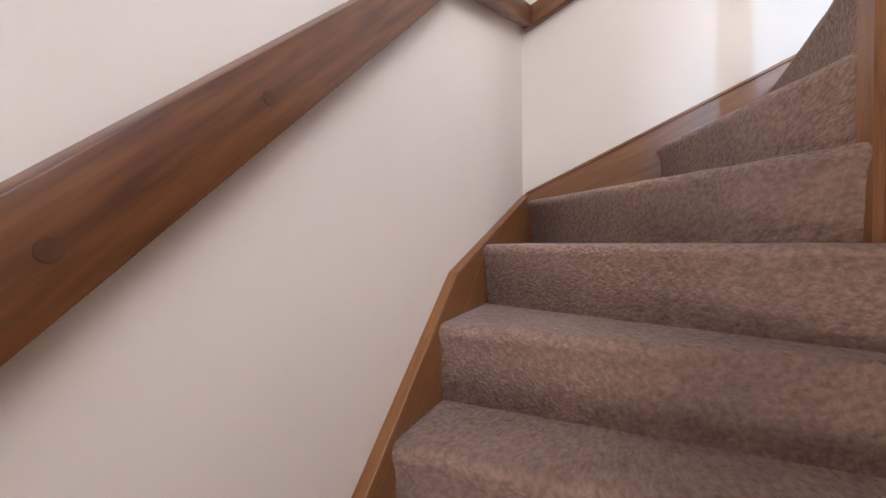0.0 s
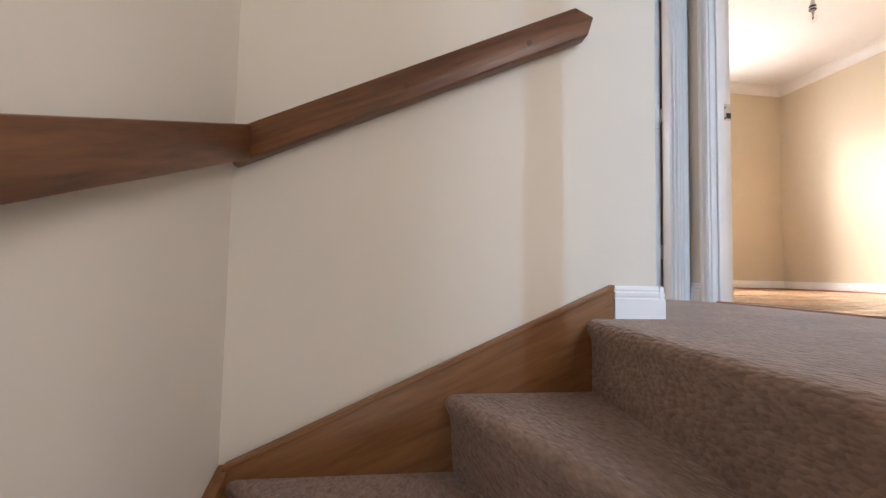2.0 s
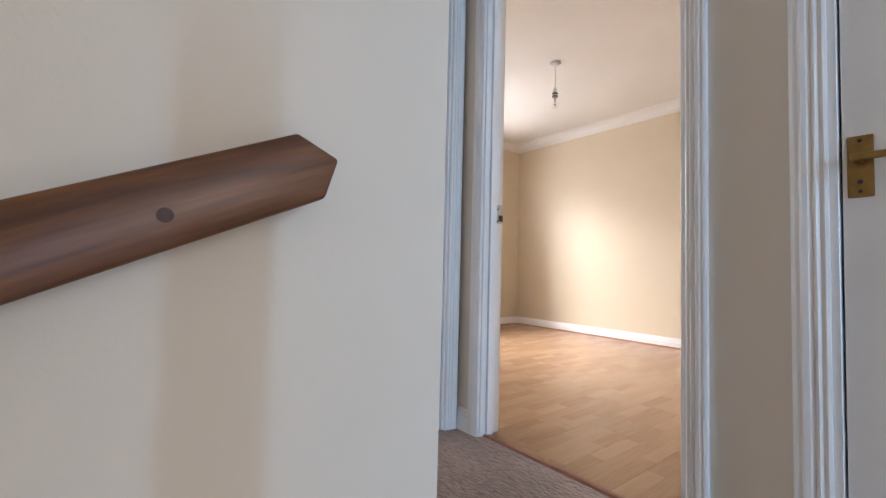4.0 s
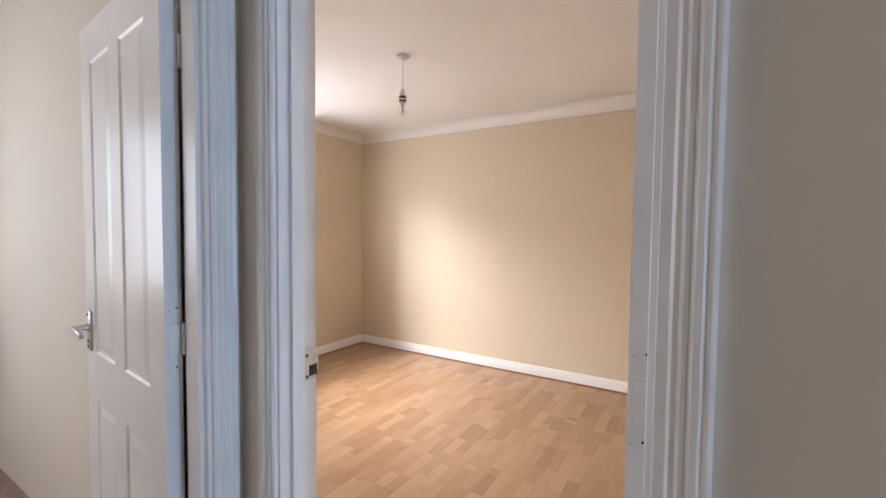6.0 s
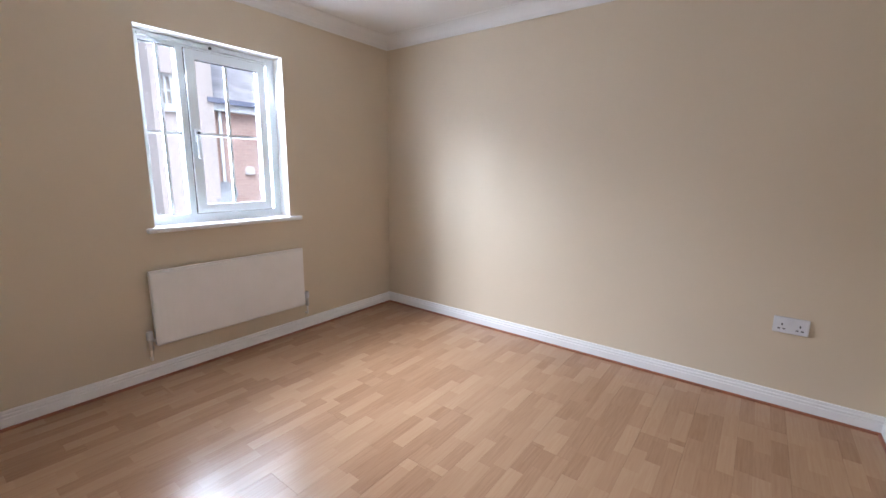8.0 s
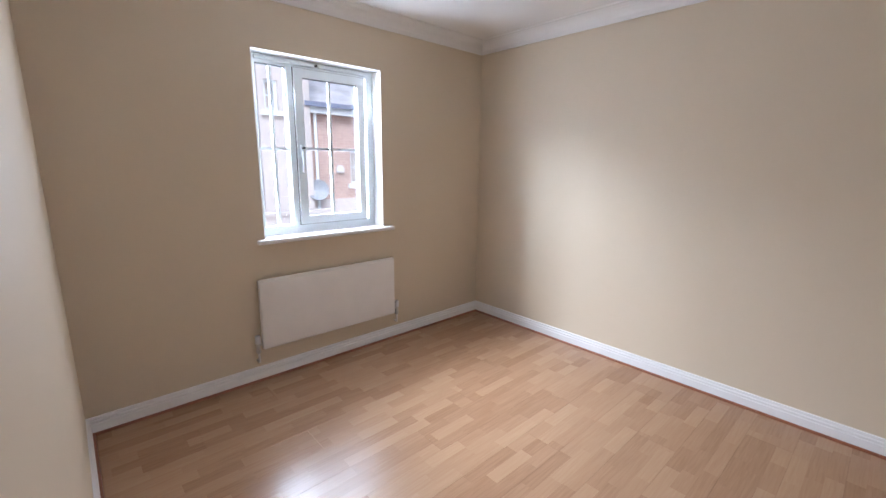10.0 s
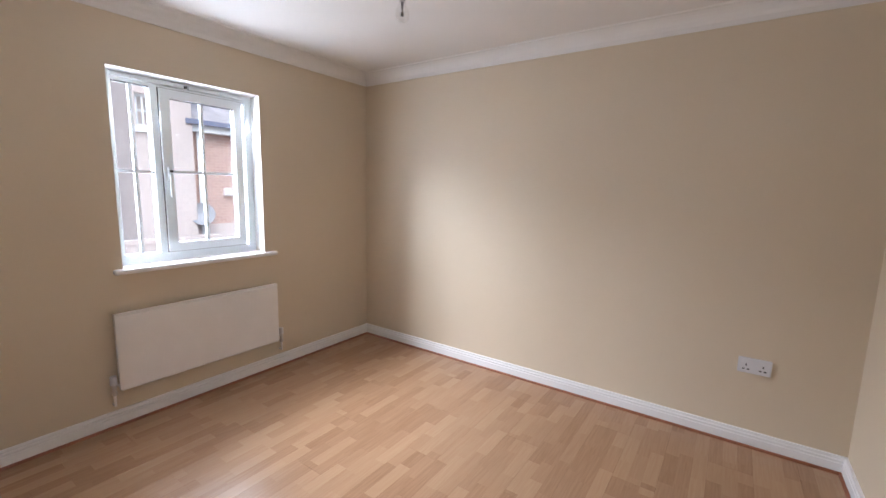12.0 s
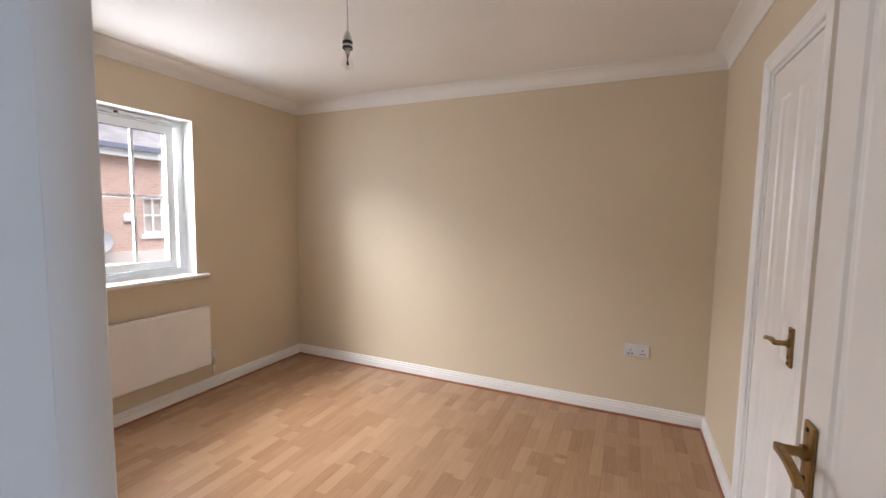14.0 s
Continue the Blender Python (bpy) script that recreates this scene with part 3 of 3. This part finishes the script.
part("vent_slider", boxes((3.508, 3.522, YW - 0.018, YW - 0.002, 1.998, 2.012)), M_DARK, win)
for x0, x1, z0, z1, zm in ((3.125, 3.315, 0.97, 1.975, 1.47), (3.415, 3.815, 1.029, 1.918, 1.475)):
    p = part("pane", boxes((x0, x1, YW + 0.02, YW + 0.024, z0, z1)), M_GLASS, win, "clear glass")
    p.visible_shadow = False
    xm = (x0 + x1) / 2
    part("glazing_bar", boxes((xm - 0.009, xm + 0.009, YW + 0.012, YW + 0.032, z0, z1)), M_UPVC, win)
    part("glazing_bar", boxes((x0, x1, YW + 0.0125, YW + 0.0315, zm - 0.009, zm + 0.009)), M_UPVC, win)
hb = bmesh.new()
box(hb, 3.374, 3.396, YW - 0.032, YW - 0.018, 1.42, 1.5, 0.004)
box(hb, 3.376, 3.394, YW - 0.05, YW - 0.034, 1.32, 1.46, 0.006)
h = part("handle", hb, M_UPVC, win, "white espagnolette handle", True)
kb = bmesh.new()
cyl(kb, (3.385, YW - 0.05, 1.478), 0.008, 0.02, "y", 12)
part("lock", kb, M_DARK, h, "black key lock", True)
part("sill", boxes((3.025, 4.04, YB1 - 0.035, YW - 0.001, 0.885, 0.915, 0.01, 3)), M_WHITE, win, "white painted window board with rounded nose", True)
# plaster reveals are white
part("reveal", boxes((3.0705, 3.074, YB1 + 0.001, YW, 0.915, 2.03), (3.951, 3.9545, YB1 + 0.001, YW, 0.915, 2.03), (3.074, 3.951, YB1 + 0.001, YW, 2.026, 2.0295)), M_CEIL, win, "white painted plaster reveal")

# ---------------- staircase ----------------
RISE = 0.203
stairs = root("staircase", (0.45, -1.2, LOW), "carpeted winder staircase with stained timber strings and newel", "staircase", kind="structure")
XR = 0.925
LEFT = [(0.975, -0.02), (0.575, -0.02), (0.028, -0.028), (0.02, -0.665), (0.02, -1.03)]
RIGHT = [(0.91, -0.86), (0.905, -0.875), (0.9, -0.92), (XR, -1.0), (XR, -1.065)]
while len(LEFT) < 13:
    LEFT.append((0.02, LEFT[-1][1] - 0.238))
    RIGHT.append((XR, LEFT[-1][1]))


def tread(k):
    """One carpeted step: a rounded nose along its line, a leaning riser below and the tread behind it."""
    z = -RISE * k
    A, B = Vector(LEFT[k]), Vector(RIGHT[k])
    if k:
        A2, B2 = Vector(LEFT[k - 1]), Vector(RIGHT[k - 1])
    else:
        A2, B2 = Vector((1.0, 0.0)), Vector((0.992, -0.86))
    d = (B - A).normalized()
    n = Vector((d.y, -d.x))
    if n.dot((A + B) / 2 - (A2 + B2) / 2) < 0:
        n = -n
    r = 0.026
    prof = [(-r - 0.01, 0.0), (-r, 0.0)] + [(-r + r * math.sin(a), -r + r * math.cos(a)) for a in np.linspace(0.25, math.pi * 0.62, 7)] + [(-0.014, -0.06), (-0.024, -RISE - 0.012)]
    bm = bmesh.new()
    N = 26
    rows = []
    for i in range(N + 1):
        c = A.lerp(B, i / N)
        row = []
        for o, h in prof:
            w = 0.0025 * noise.noise((c.x * 9, c.y * 9, h * 9 + k * 3))
            row.append(bm.verts.new((c.x + n.x * (o + w), c.y + n.y * (o + w), z + h + w * 0.6)))
        rows.append(row)
    for p, q in zip(rows, rows[1:]):
        for j in range(len(prof) - 1):
            bm.faces.new((p[j], q[j], q[j + 1], p[j + 1]))
    # tread from the nose back under the next riser
    back = [bm.verts.new((*(A2.lerp(B2, i / N) + ((A2 + B2) / 2 - (A + B) / 2).normalized() * (0.03 if k else 0.0)), z)) for i in range(N + 1)]
    if k == 2:
        corner = bm.verts.new((0.012, -0.005, z))
    for i in range(N):
        bm.faces.new((rows[i][0], rows[i + 1][0], back[i + 1], back[i]))
    if k == 2:
        bm.faces.new((rows[0][0], back[0], corner))
    return bm


for k in range(13):
    part("carpeted_step", tread(k), M_CARPET, stairs, "brown looped carpet step with rounded nose", True)


def string_board(bm, pts, axis, depth_axis0, depth_axis1):
    """A string with a slim cap: pts are (a, top); it reaches 0.42 below its top edge."""
    lower = [(a, z - 0.42) for a, z in reversed(pts)]
    prism(bm, list(pts) + lower, axis, depth_axis0, depth_axis1)
    return bm


def string_cap(bm, pts, axis, d0, d1):
    for (a0, z0), (a1, z1) in zip(pts, pts[1:]):
        prism(bm, [(a0, z0 + 0.0), (a1, z1 + 0.0), (a1, z1 + 0.014), (a0, z0 + 0.014)], axis, d0, d1, 0.003)
    return bm


WEST = [(0.0, -0.39), (-0.915, -0.70), (-1.6, -1.268), (-3.2, -2.6)]
NORTH = [(0.018, -0.385), (1.055, 0.084)]
part("wall_string", string_board(bmesh.new(), WEST, "x", 0.0, 0.022), M_STRING_Y, stairs, "stained timber wall string")
part("string_cap", string_cap(bmesh.new(), WEST, "x", 0.0, 0.03), M_STRING_Y, stairs)
part("wall_string", string_board(bmesh.new(), NORTH, "y", -0.022, 0.0), M_STRING_X, stairs, "stained timber wall string at the turn")
part("string_cap", string_cap(bmesh.new(), NORTH, "y", -0.03, 0.0), M_STRING_X, stairs)
# newel post with chamfered corners
NX0, NX1, NY0, NY1 = 0.9, 0.992, -0.935, -0.843
pb = bmesh.new()
box(pb, NX0, NX1, NY0, NY1, -1.35, 1.02)
es = [e for e in pb.edges if abs(e.verts[0].co.z - e.verts[1].co.z) > 1]
bmesh.ops.bevel(pb, geom=es, offset=0.012, segments=1, affect="EDGES")
box(pb, NX0 - 0.012, NX1 + 0.012, NY0 - 0.012, NY1 + 0.012, 1.02, 1.05, 0.008)
part("newel_post", pb, M_POST, stairs, "square stained newel post with chamfered corners")
OUT = [(-0.936, -0.62), (-3.2, -2.55)]
part("outer_string", string_board(bmesh.new(), OUT, "x", XR, XR + 0.035), M_STRING_Y, stairs, "stained outer string")
part("string_cap", string_cap(bmesh.new(), OUT, "x", XR - 0.012, XR + 0.047), M_STRING_Y, stairs)
SL = (OUT[1][1] - OUT[0][1]) / (OUT[1][0] - OUT[0][0])
hz = 0.03
part("handrail", prism(bmesh.new(), [(-0.936, hz), (-0.936, hz + 0.075), (-3.2, hz + 0.075 + SL * (-3.2 + 0.936)), (-3.2, hz + SL * (-3.2 + 0.936))], "x", XR - 0.015, XR + 0.045, 0.012), M_RAIL_Y, stairs, "stained stair handrail", True)
for i in range(9):
    y = -1.06 - 0.24 * i
    zb, zt = OUT[0][1] + SL * (y + 0.936) + 0.014, hz + SL * (y + 0.936) + 0.01
    bb = bmesh.new()
    box(bb, XR, XR + 0.032, y - 0.016, y + 0.016, zb, zb + 0.16)
    box(bb, XR, XR + 0.032, y - 0.016, y + 0.016, zt - 0.16, zt)
    hgt = zt - zb - 0.32
    lathe(bb, [(0.016, 0), (0.011, 0.02), (0.016, 0.05), (0.018, hgt * 0.35), (0.012, hgt * 0.8), (0.016, hgt - 0.03), (0.011, hgt - 0.015), (0.016, hgt)], (XR + 0.016, y, zb + 0.16), 12)
    part("baluster", bb, M_POST, stairs, "turned stained baluster")
part("landing_fascia", boxes((0.965, 0.99, -4.2, -0.936, -0.24, 0.0)), M_STRING_Y, stairs, "stained fascia at the landing edge")

# ---------------- wall handrail ----------------
rail = root("handrail", (0.03, -0.03, 0.4), "dark-stained board handrail fixed along the stair walls", "handrail")
RB = [(-2.6, -1.318), (-0.93, 0.105), (-0.018, 0.41)]
part("board", prism(bmesh.new(), [RB[0], RB[1], (-0.967, 0.178), (-2.6, -1.18)], "x", 0.014, 0.06, 0.0025), M_RAIL_Y, rail, "", True)
part("board", prism(bmesh.new(), [(-0.9295, 0.1052), RB[2], (-0.018, 0.5), (-0.9665, 0.1782)], "x", 0.0142, 0.0598, 0.0025), M_RAIL_Y2, rail, "", True)
part("board", prism(bmesh.new(), [(0.018, 0.382), (0.958, 0.803), (0.975, 0.857), (0.92, 0.881), (0.018, 0.474)], "y", -0.06, -0.014, 0.005), M_RAIL_X, rail, "board with a pointed end", True)
for y in (-2.2, -1.83, -1.61, -1.13, -0.737):
    z = np.interp(y, [-2.6, -0.945, -0.018], [-1.25, 0.142, 0.455])
    cb = bmesh.new()
    cyl(cb, (0.0595, y, z), 0.01, 0.003, "x", 16)
    part("plug", cb, M_PLUG, rail, "round wooden screw plug", True)
    part("spacer", boxes((0.0, 0.014, y - 0.02, y + 0.02, z - 0.02, z + 0.02)), M_RAIL_Y, rail)
for x in (0.448, 0.785):
    z = np.interp(x, [0.018, 0.95], [0.428, 0.836])
    cb = bmesh.new()
    cyl(cb, (x, -0.0595, z), 0.008, 0.003, "y", 16)
    part("plug", cb, M_PLUG, rail, "round wooden screw plug", True)
    part("spacer", boxes((x - 0.02, x + 0.02, -0.014, 0.0, z - 0.015, z + 0.02)), M_RAIL_X, rail)

# ---------------- bedroom things ----------------
# radiator
rad = root("radiator", (3.505, 3.17, 0.21), "white pressed-steel panel radiator hung under the window", "radiator")
rb = bmesh.new()
X0, X1, Z0, Z1 = 3.005, 4.008, 0.213, 0.666
xs, row = np.linspace(X0, X1, 121), []
front = 3.158
prev = None
for i, x in enumerate(xs):
    dep = 0.0 if i % 4 in (0, 1) else 0.00015
    if i < 3 or i > 117:
        dep = 0.0
    col = [rb.verts.new((x, front + 0.012, Z0)), rb.verts.new((x, front, Z0 + 0.012)), rb.verts.new((x, front, Z0 + 0.03)), rb.verts.new((x, front + dep, Z0 + 0.042)),
           rb.verts.new((x, front + dep, Z1 - 0.042)), rb.verts.new((x, front, Z1 - 0.03)), rb.verts.new((x, front, Z1 - 0.01)), rb.verts.new((x, front + 0.012, Z1))]
    if prev:
        for j in range(7):
            rb.faces.new((prev[j], col[j], col[j + 1], prev[j + 1]))
    prev = col
part("panel", rb, M_RADIATOR, rad)
part("back_panel", boxes((X0, X1, front + 0.0125, front + 0.024, Z0 + 0.001, Z1 - 0.001, 0.003)), M_RADIATOR, rad)
part("top_grille", boxes((X0 + 0.002, X1 - 0.002, front + 0.004, front + 0.03, Z1 - 0.004, Z1 + 0.004, 0.002)), M_RADIATOR, rad)
for x in (X0 - 0.004, X1 + 0.004):
    part("end_cap", boxes((x - 0.003, x + 0.003, front + 0.006, front + 0.03, Z0 + 0.01, Z1 + 0.002)), M_RADIATOR, rad)
for x in (3.2, 3.8):
    part("bracket", boxes((x - 0.015, x + 0.015, front + 0.024, YB1, Z0 + 0.05, Z1 - 0.05)), M_RADIATOR, rad)
for x, s in ((X0 - 0.035, 1), (X1 + 0.035, -1)):
    vb = bmesh.new()
    cyl(vb, (x + s * 0.015, front + 0.02, Z0 + 0.04), 0.009, 0.04, "x", 12)
    cyl(vb, (x, front + 0.02, Z0 + 0.02), 0.012, 0.07, "z", 12)
    cyl(vb, (x, front + 0.02, Z0 + 0.0), 0.015, 0.018, "z", 6)
    v = part("valve", vb, M_STEEL, rad, "steel radiator valve", True)
    cb = bmesh.new()
    cyl(cb, (x, front + 0.02, Z0 + 0.075), 0.018, 0.05, "z", 16, 0.016)
    part("valve_cap", cb, M_SOCKET, v, "white plastic valve cap", True)
    cb = bmesh.new()
    cyl(cb, (x, front + 0.02, Z0 - 0.04), 0.0075, 0.08, "z", 10)
    cyl(cb, (x, front + 0.036, Z0 - 0.074), 0.0075, 0.035, "y", 10)
    part("pipe", cb, M_RADIATOR, rad, "white painted pipe", True)

# double socket on the far wall
soc = root("socket", (XB1, 0.205, 0.472), "white plastic double socket on the cream wall", "socket")
part("faceplate", boxes((XB1 - 0.014, XB1, 0.129, 0.281, 0.428, 0.516, 0.004)), M_SOCKET, soc)
for yc in (0.167, 0.243):
    for dy, dz, w, hh in ((0.0, 0.012, 0.003, 0.006), (-0.011, -0.012, 0.006, 0.003), (0.011, -0.012, 0.006, 0.003)):
        # shade inside the pin holes is put in as small dark blocks
        part("pin_hole", boxes((XB1 - 0.0155, XB1 - 0.0135, yc + dy - w, yc + dy + w, 0.464 + dz - hh, 0.464 + dz + hh)), M_DARK, soc)
    s = 0.197 if yc < 0.2 else 0.214
    part("switch", boxes((XB1 - 0.018, XB1 - 0.0138, s - 0.0055, s + 0.0055, 0.481, 0.503, 0.002)), M_SOCKET, soc, "white rocker switch")

# pendant lamp holder with a bare bulb, switched off
PX, PY = 3.46, 1.47
pen = root("pendant_light", (PX, PY, CEIL), "white ceiling rose with cord and bare clear bulb", "pendant light")
part("ceiling_rose", lathe(bmesh.new(), [(0.0, -0.026), (0.012, -0.026), (0.02, -0.022), (0.036, -0.016), (0.042, -0.006), (0.042, 0.0)], (PX, PY, CEIL), 28), M_SOCKET, pen, "", True)
cb = bmesh.new()
cyl(cb, (PX, PY, CEIL - 0.115), 0.0035, 0.19, "z", 8)
part("cord", cb, M_SOCKET, pen, "", True)
ho = part("lamp_holder", lathe(bmesh.new(), [(0.004, 0.07), (0.01, 0.066), (0.014, 0.05), (0.018, 0.045), (0.018, 0.022), (0.021, 0.02), (0.021, 0.0), (0.016, -0.002), (0.0, -0.002)], (PX, PY, 2.115), 20), M_SOCKET, pen, "white plastic lamp holder", True)
part("shade_ring", lathe(bmesh.new(), [(0.0185, 0.006), (0.022, 0.006), (0.022, -0.008), (0.0185, -0.008)], (PX, PY, 2.135), 20), M_DARK, ho, "dark ring", True)
part("shade_ring", lathe(bmesh.new(), [(0.0165, 0.003), (0.0225, 0.003), (0.0225, -0.005), (0.0165, -0.005)], (PX, PY, 2.114), 20), M_DARK, ho, "dark ring", True)
part("filament_stem", lathe(bmesh.new(), [(0.006, 0.0), (0.003, -0.02), (0.002, -0.03), (0.006, -0.036), (0.005, -0.048), (0.0, -0.05)], (PX, PY, 2.088), 10), M_STEMGREY, pen, "dark filament stem inside the bulb", True)
part("bulb_cap", lathe(bmesh.new(), [(0.011, 0.012), (0.011, -0.012), (0.0, -0.013)], (PX, PY, 2.1), 16), M_STEEL, pen, "steel bulb cap", True)
part("bulb", lathe(bmesh.new(), [(0.012, 0.0), (0.014, -0.012), (0.024, -0.03), (0.028, -0.045), (0.025, -0.06), (0.014, -0.07), (0.0, -0.073)], (PX, PY, 2.09), 20), M_BULB, pen, "clear glass bulb", True)

# ---------------- outside ----------------
thing("ground", boxes((-300, 300, 3.6, 600, -2.9, -2.75)), M_GROUND, "grey paved ground outside", "ground", kind="structure")


def house(name, x0, x1, y0, y1, eaves, ridge, material, label, windows):
    ob = root(name, ((x0 + x1) / 2, y0, -2.75), label, "house")
    rows, zz = [], sorted(windows)
    xcur = x0
    for wx0, wx1, wz0, wz1 in zz:
        rows += [(xcur, wx0, y0, y0 + 0.3, -2.75, eaves), (wx0, wx1, y0, y0 + 0.3, -2.75, wz0), (wx0, wx1, y0, y0 + 0.3, wz1, eaves)]
        xcur = wx1
    rows += [(xcur, x1, y0, y0 + 0.3, -2.75, eaves), (x0, x0 + 0.3, y0 + 0.3, y1, -2.75, eaves), (x1 - 0.3, x1, y0 + 0.3, y1, -2.75, eaves), (x0 + 0.3, x1 - 0.3, y1 - 0.3, y1, -2.75, eaves)]
    part("wall", boxes(*rows), material, ob)
    ym = (y0 + y1) / 2
    part("roof", prism(bmesh.new(), [(y0 - 0.25, eaves), (y1 + 0.25, eaves), (ym, ridge)], "x", x0 - 0.15, x1 + 0.15), M_SLATE, ob, "grey tiled roof")
    part("gutter", boxes((x0 - 0.2, x1 + 0.2, y0 - 0.36, y0 - 0.24, eaves - 0.03, eaves + 0.09)), M_GUTTER, ob, "dark gutter")
    part("fascia", boxes((x0 - 0.1, x1 + 0.1, y0 - 0.24, y0, eaves - 0.2, eaves - 0.03)), M_UPVC, ob, "white fascia")
    for wx0, wx1, wz0, wz1 in windows:
        w = part("window", frame_ring(wx0, wx1, wz0, wz1, 0.07, y0 + 0.08, y0 + 0.14, 0), M_UPVC, ob, "white framed window")
        g = part("pane", boxes((wx0 + 0.07, wx1 - 0.07, y0 + 0.1, y0 + 0.106, wz0 + 0.07, wz1 - 0.07)), M_GLASS, w)
        part("net_curtain", boxes((wx0 + 0.02, wx1 - 0.02, y0 + 0.2, y0 + 0.21, wz0 + 0.02, wz1 - 0.02)), M_RENDER, w, "pale net curtain")
        xm = (wx0 + wx1) / 2
        part("glazing_bar", boxes((xm - 0.02, xm + 0.02, y0 + 0.085, y0 + 0.12, wz0 + 0.07, wz1 - 0.07), (wx0 + 0.07, xm - 0.02, y0 + 0.085, y0 + 0.12, (wz0 + wz1) / 2 - 0.02, (wz0 + wz1) / 2 + 0.02), (xm + 0.02, wx1 - 0.07, y0 + 0.085, y0 + 0.12, (wz0 + wz1) / 2 - 0.02, (wz0 + wz1) / 2 + 0.02)), M_UPVC, w)
        part("sill", boxes((wx0 - 0.1, wx1 + 0.1, y0 - 0.08, y0 + 0.08, wz0 - 0.12, wz0)), M_UPVC, w)
    return ob


b = house("brick_house", 7.45, 16.0, 12.0, 17.0, 2.9, 4.9, M_BRICK, "red brick house across the street with white windows", [(8.74, 9.32, 0.74, 1.74), (11.5, 12.1, 0.74, 1.74)])
part("render_band", boxes((7.45, 16.0, 11.94, 12.0, -2.75, 0.32)), M_RENDER, b, "pale rendered ground floor")
cb = bmesh.new()
cyl(cb, (7.62, 11.9, 0.1), 0.045, 5.4, "z", 10)
part("drainpipe", cb, M_UPVC, b, "white drainpipe")
part("alarm_box", prism(bmesh.new(), [(8.24, 1.08), (8.48, 1.08), (8.48, 1.22), (8.42, 1.3), (8.3, 1.3), (8.24, 1.22)], "y", 11.9, 12.0, 0.01), M_SOCKET, b, "white alarm box")
d = root("satellite_dish", (7.53, 11.9, 0.4), "grey satellite dish on a wall bracket", "satellite dish")
db = bmesh.new()
lathe(db, [(0.0, 0.0), (0.1, 0.008), (0.2, 0.03), (0.29, 0.07), (0.295, 0.066), (0.2, 0.022), (0.0, -0.012)], (0, 0, 0), 24)
bmesh.ops.transform(db, matrix=pose(7.53, 11.72, 0.6, 75, 0, -20), verts=db.verts[:])
part("dish", db, M_DISH, d, "", True)
cb = bmesh.new()
box(cb, 7.51, 7.55, 11.74, 11.95, 0.36, 0.4)
box(cb, 7.515, 7.545, 11.73, 11.77, 0.36, 0.6)
part("bracket", cb, M_DISH, d)
house("rendered_house", 6.05, 7.4, 11.7, 17.0, 5.2, 6.2, M_RENDER, "tall pale rendered house across the street", [(6.2, 6.55, 2.65, 3.4)])
house("far_house", -8.0, 7.0, 19.0, 25.0, 2.0, 4.1, M_RENDER, "pale house with a grey tiled roof farther off", [(4.5, 5.4, -0.2, 1.0)])
thing("boundary_wall", boxes((-4.0, 7.42, 10.6, 10.8, -2.75, 0.1), (-4.05, 7.42, 10.55, 10.85, 0.1, 0.18)), M_RENDER, "pale rendered boundary wall with a coping", "wall")

# ---------------- laminate boards ----------------
BW, BL = 0.195, 1.29


def board_mesh(length, width):
    bm = bmesh.new()
    box(bm, 0, length - 0.0004, -width / 2 + 0.0002, width / 2 - 0.0002, -0.0075, 0.0)
    es = [e for e in bm.edges if all(abs(v.co.z) < 1e-6 for v in e.verts)]
    bmesh.ops.bevel(bm, geom=es, offset=0.0004, segments=1, affect="EDGES")
    return mesh("board", bm, M_LAM)


cache = {}
rng = random.Random(4)
y, i = YB0, 0
while y < YB1 - 0.01:
    w = min(BW, YB1 - y)
    x = 2.05 if -0.1 < y + w / 2 < 0.74 else XB0
    first = [0.43, 0.86, 1.29][i % 3] + (XB0 - x)
    while x < XB1 - 0.01:
        L = min(first, XB1 - x)
        key = (round(L, 3), round(w, 3))
        if key not in cache:
            cache[key] = board_mesh(*key)
        ob = new("board", cache[key])
        ob.parent = bed_floor
        ob.location = (x, y + w / 2, 0.0)
        x, first = x + L, BL
    y, i = y + w, i + 1
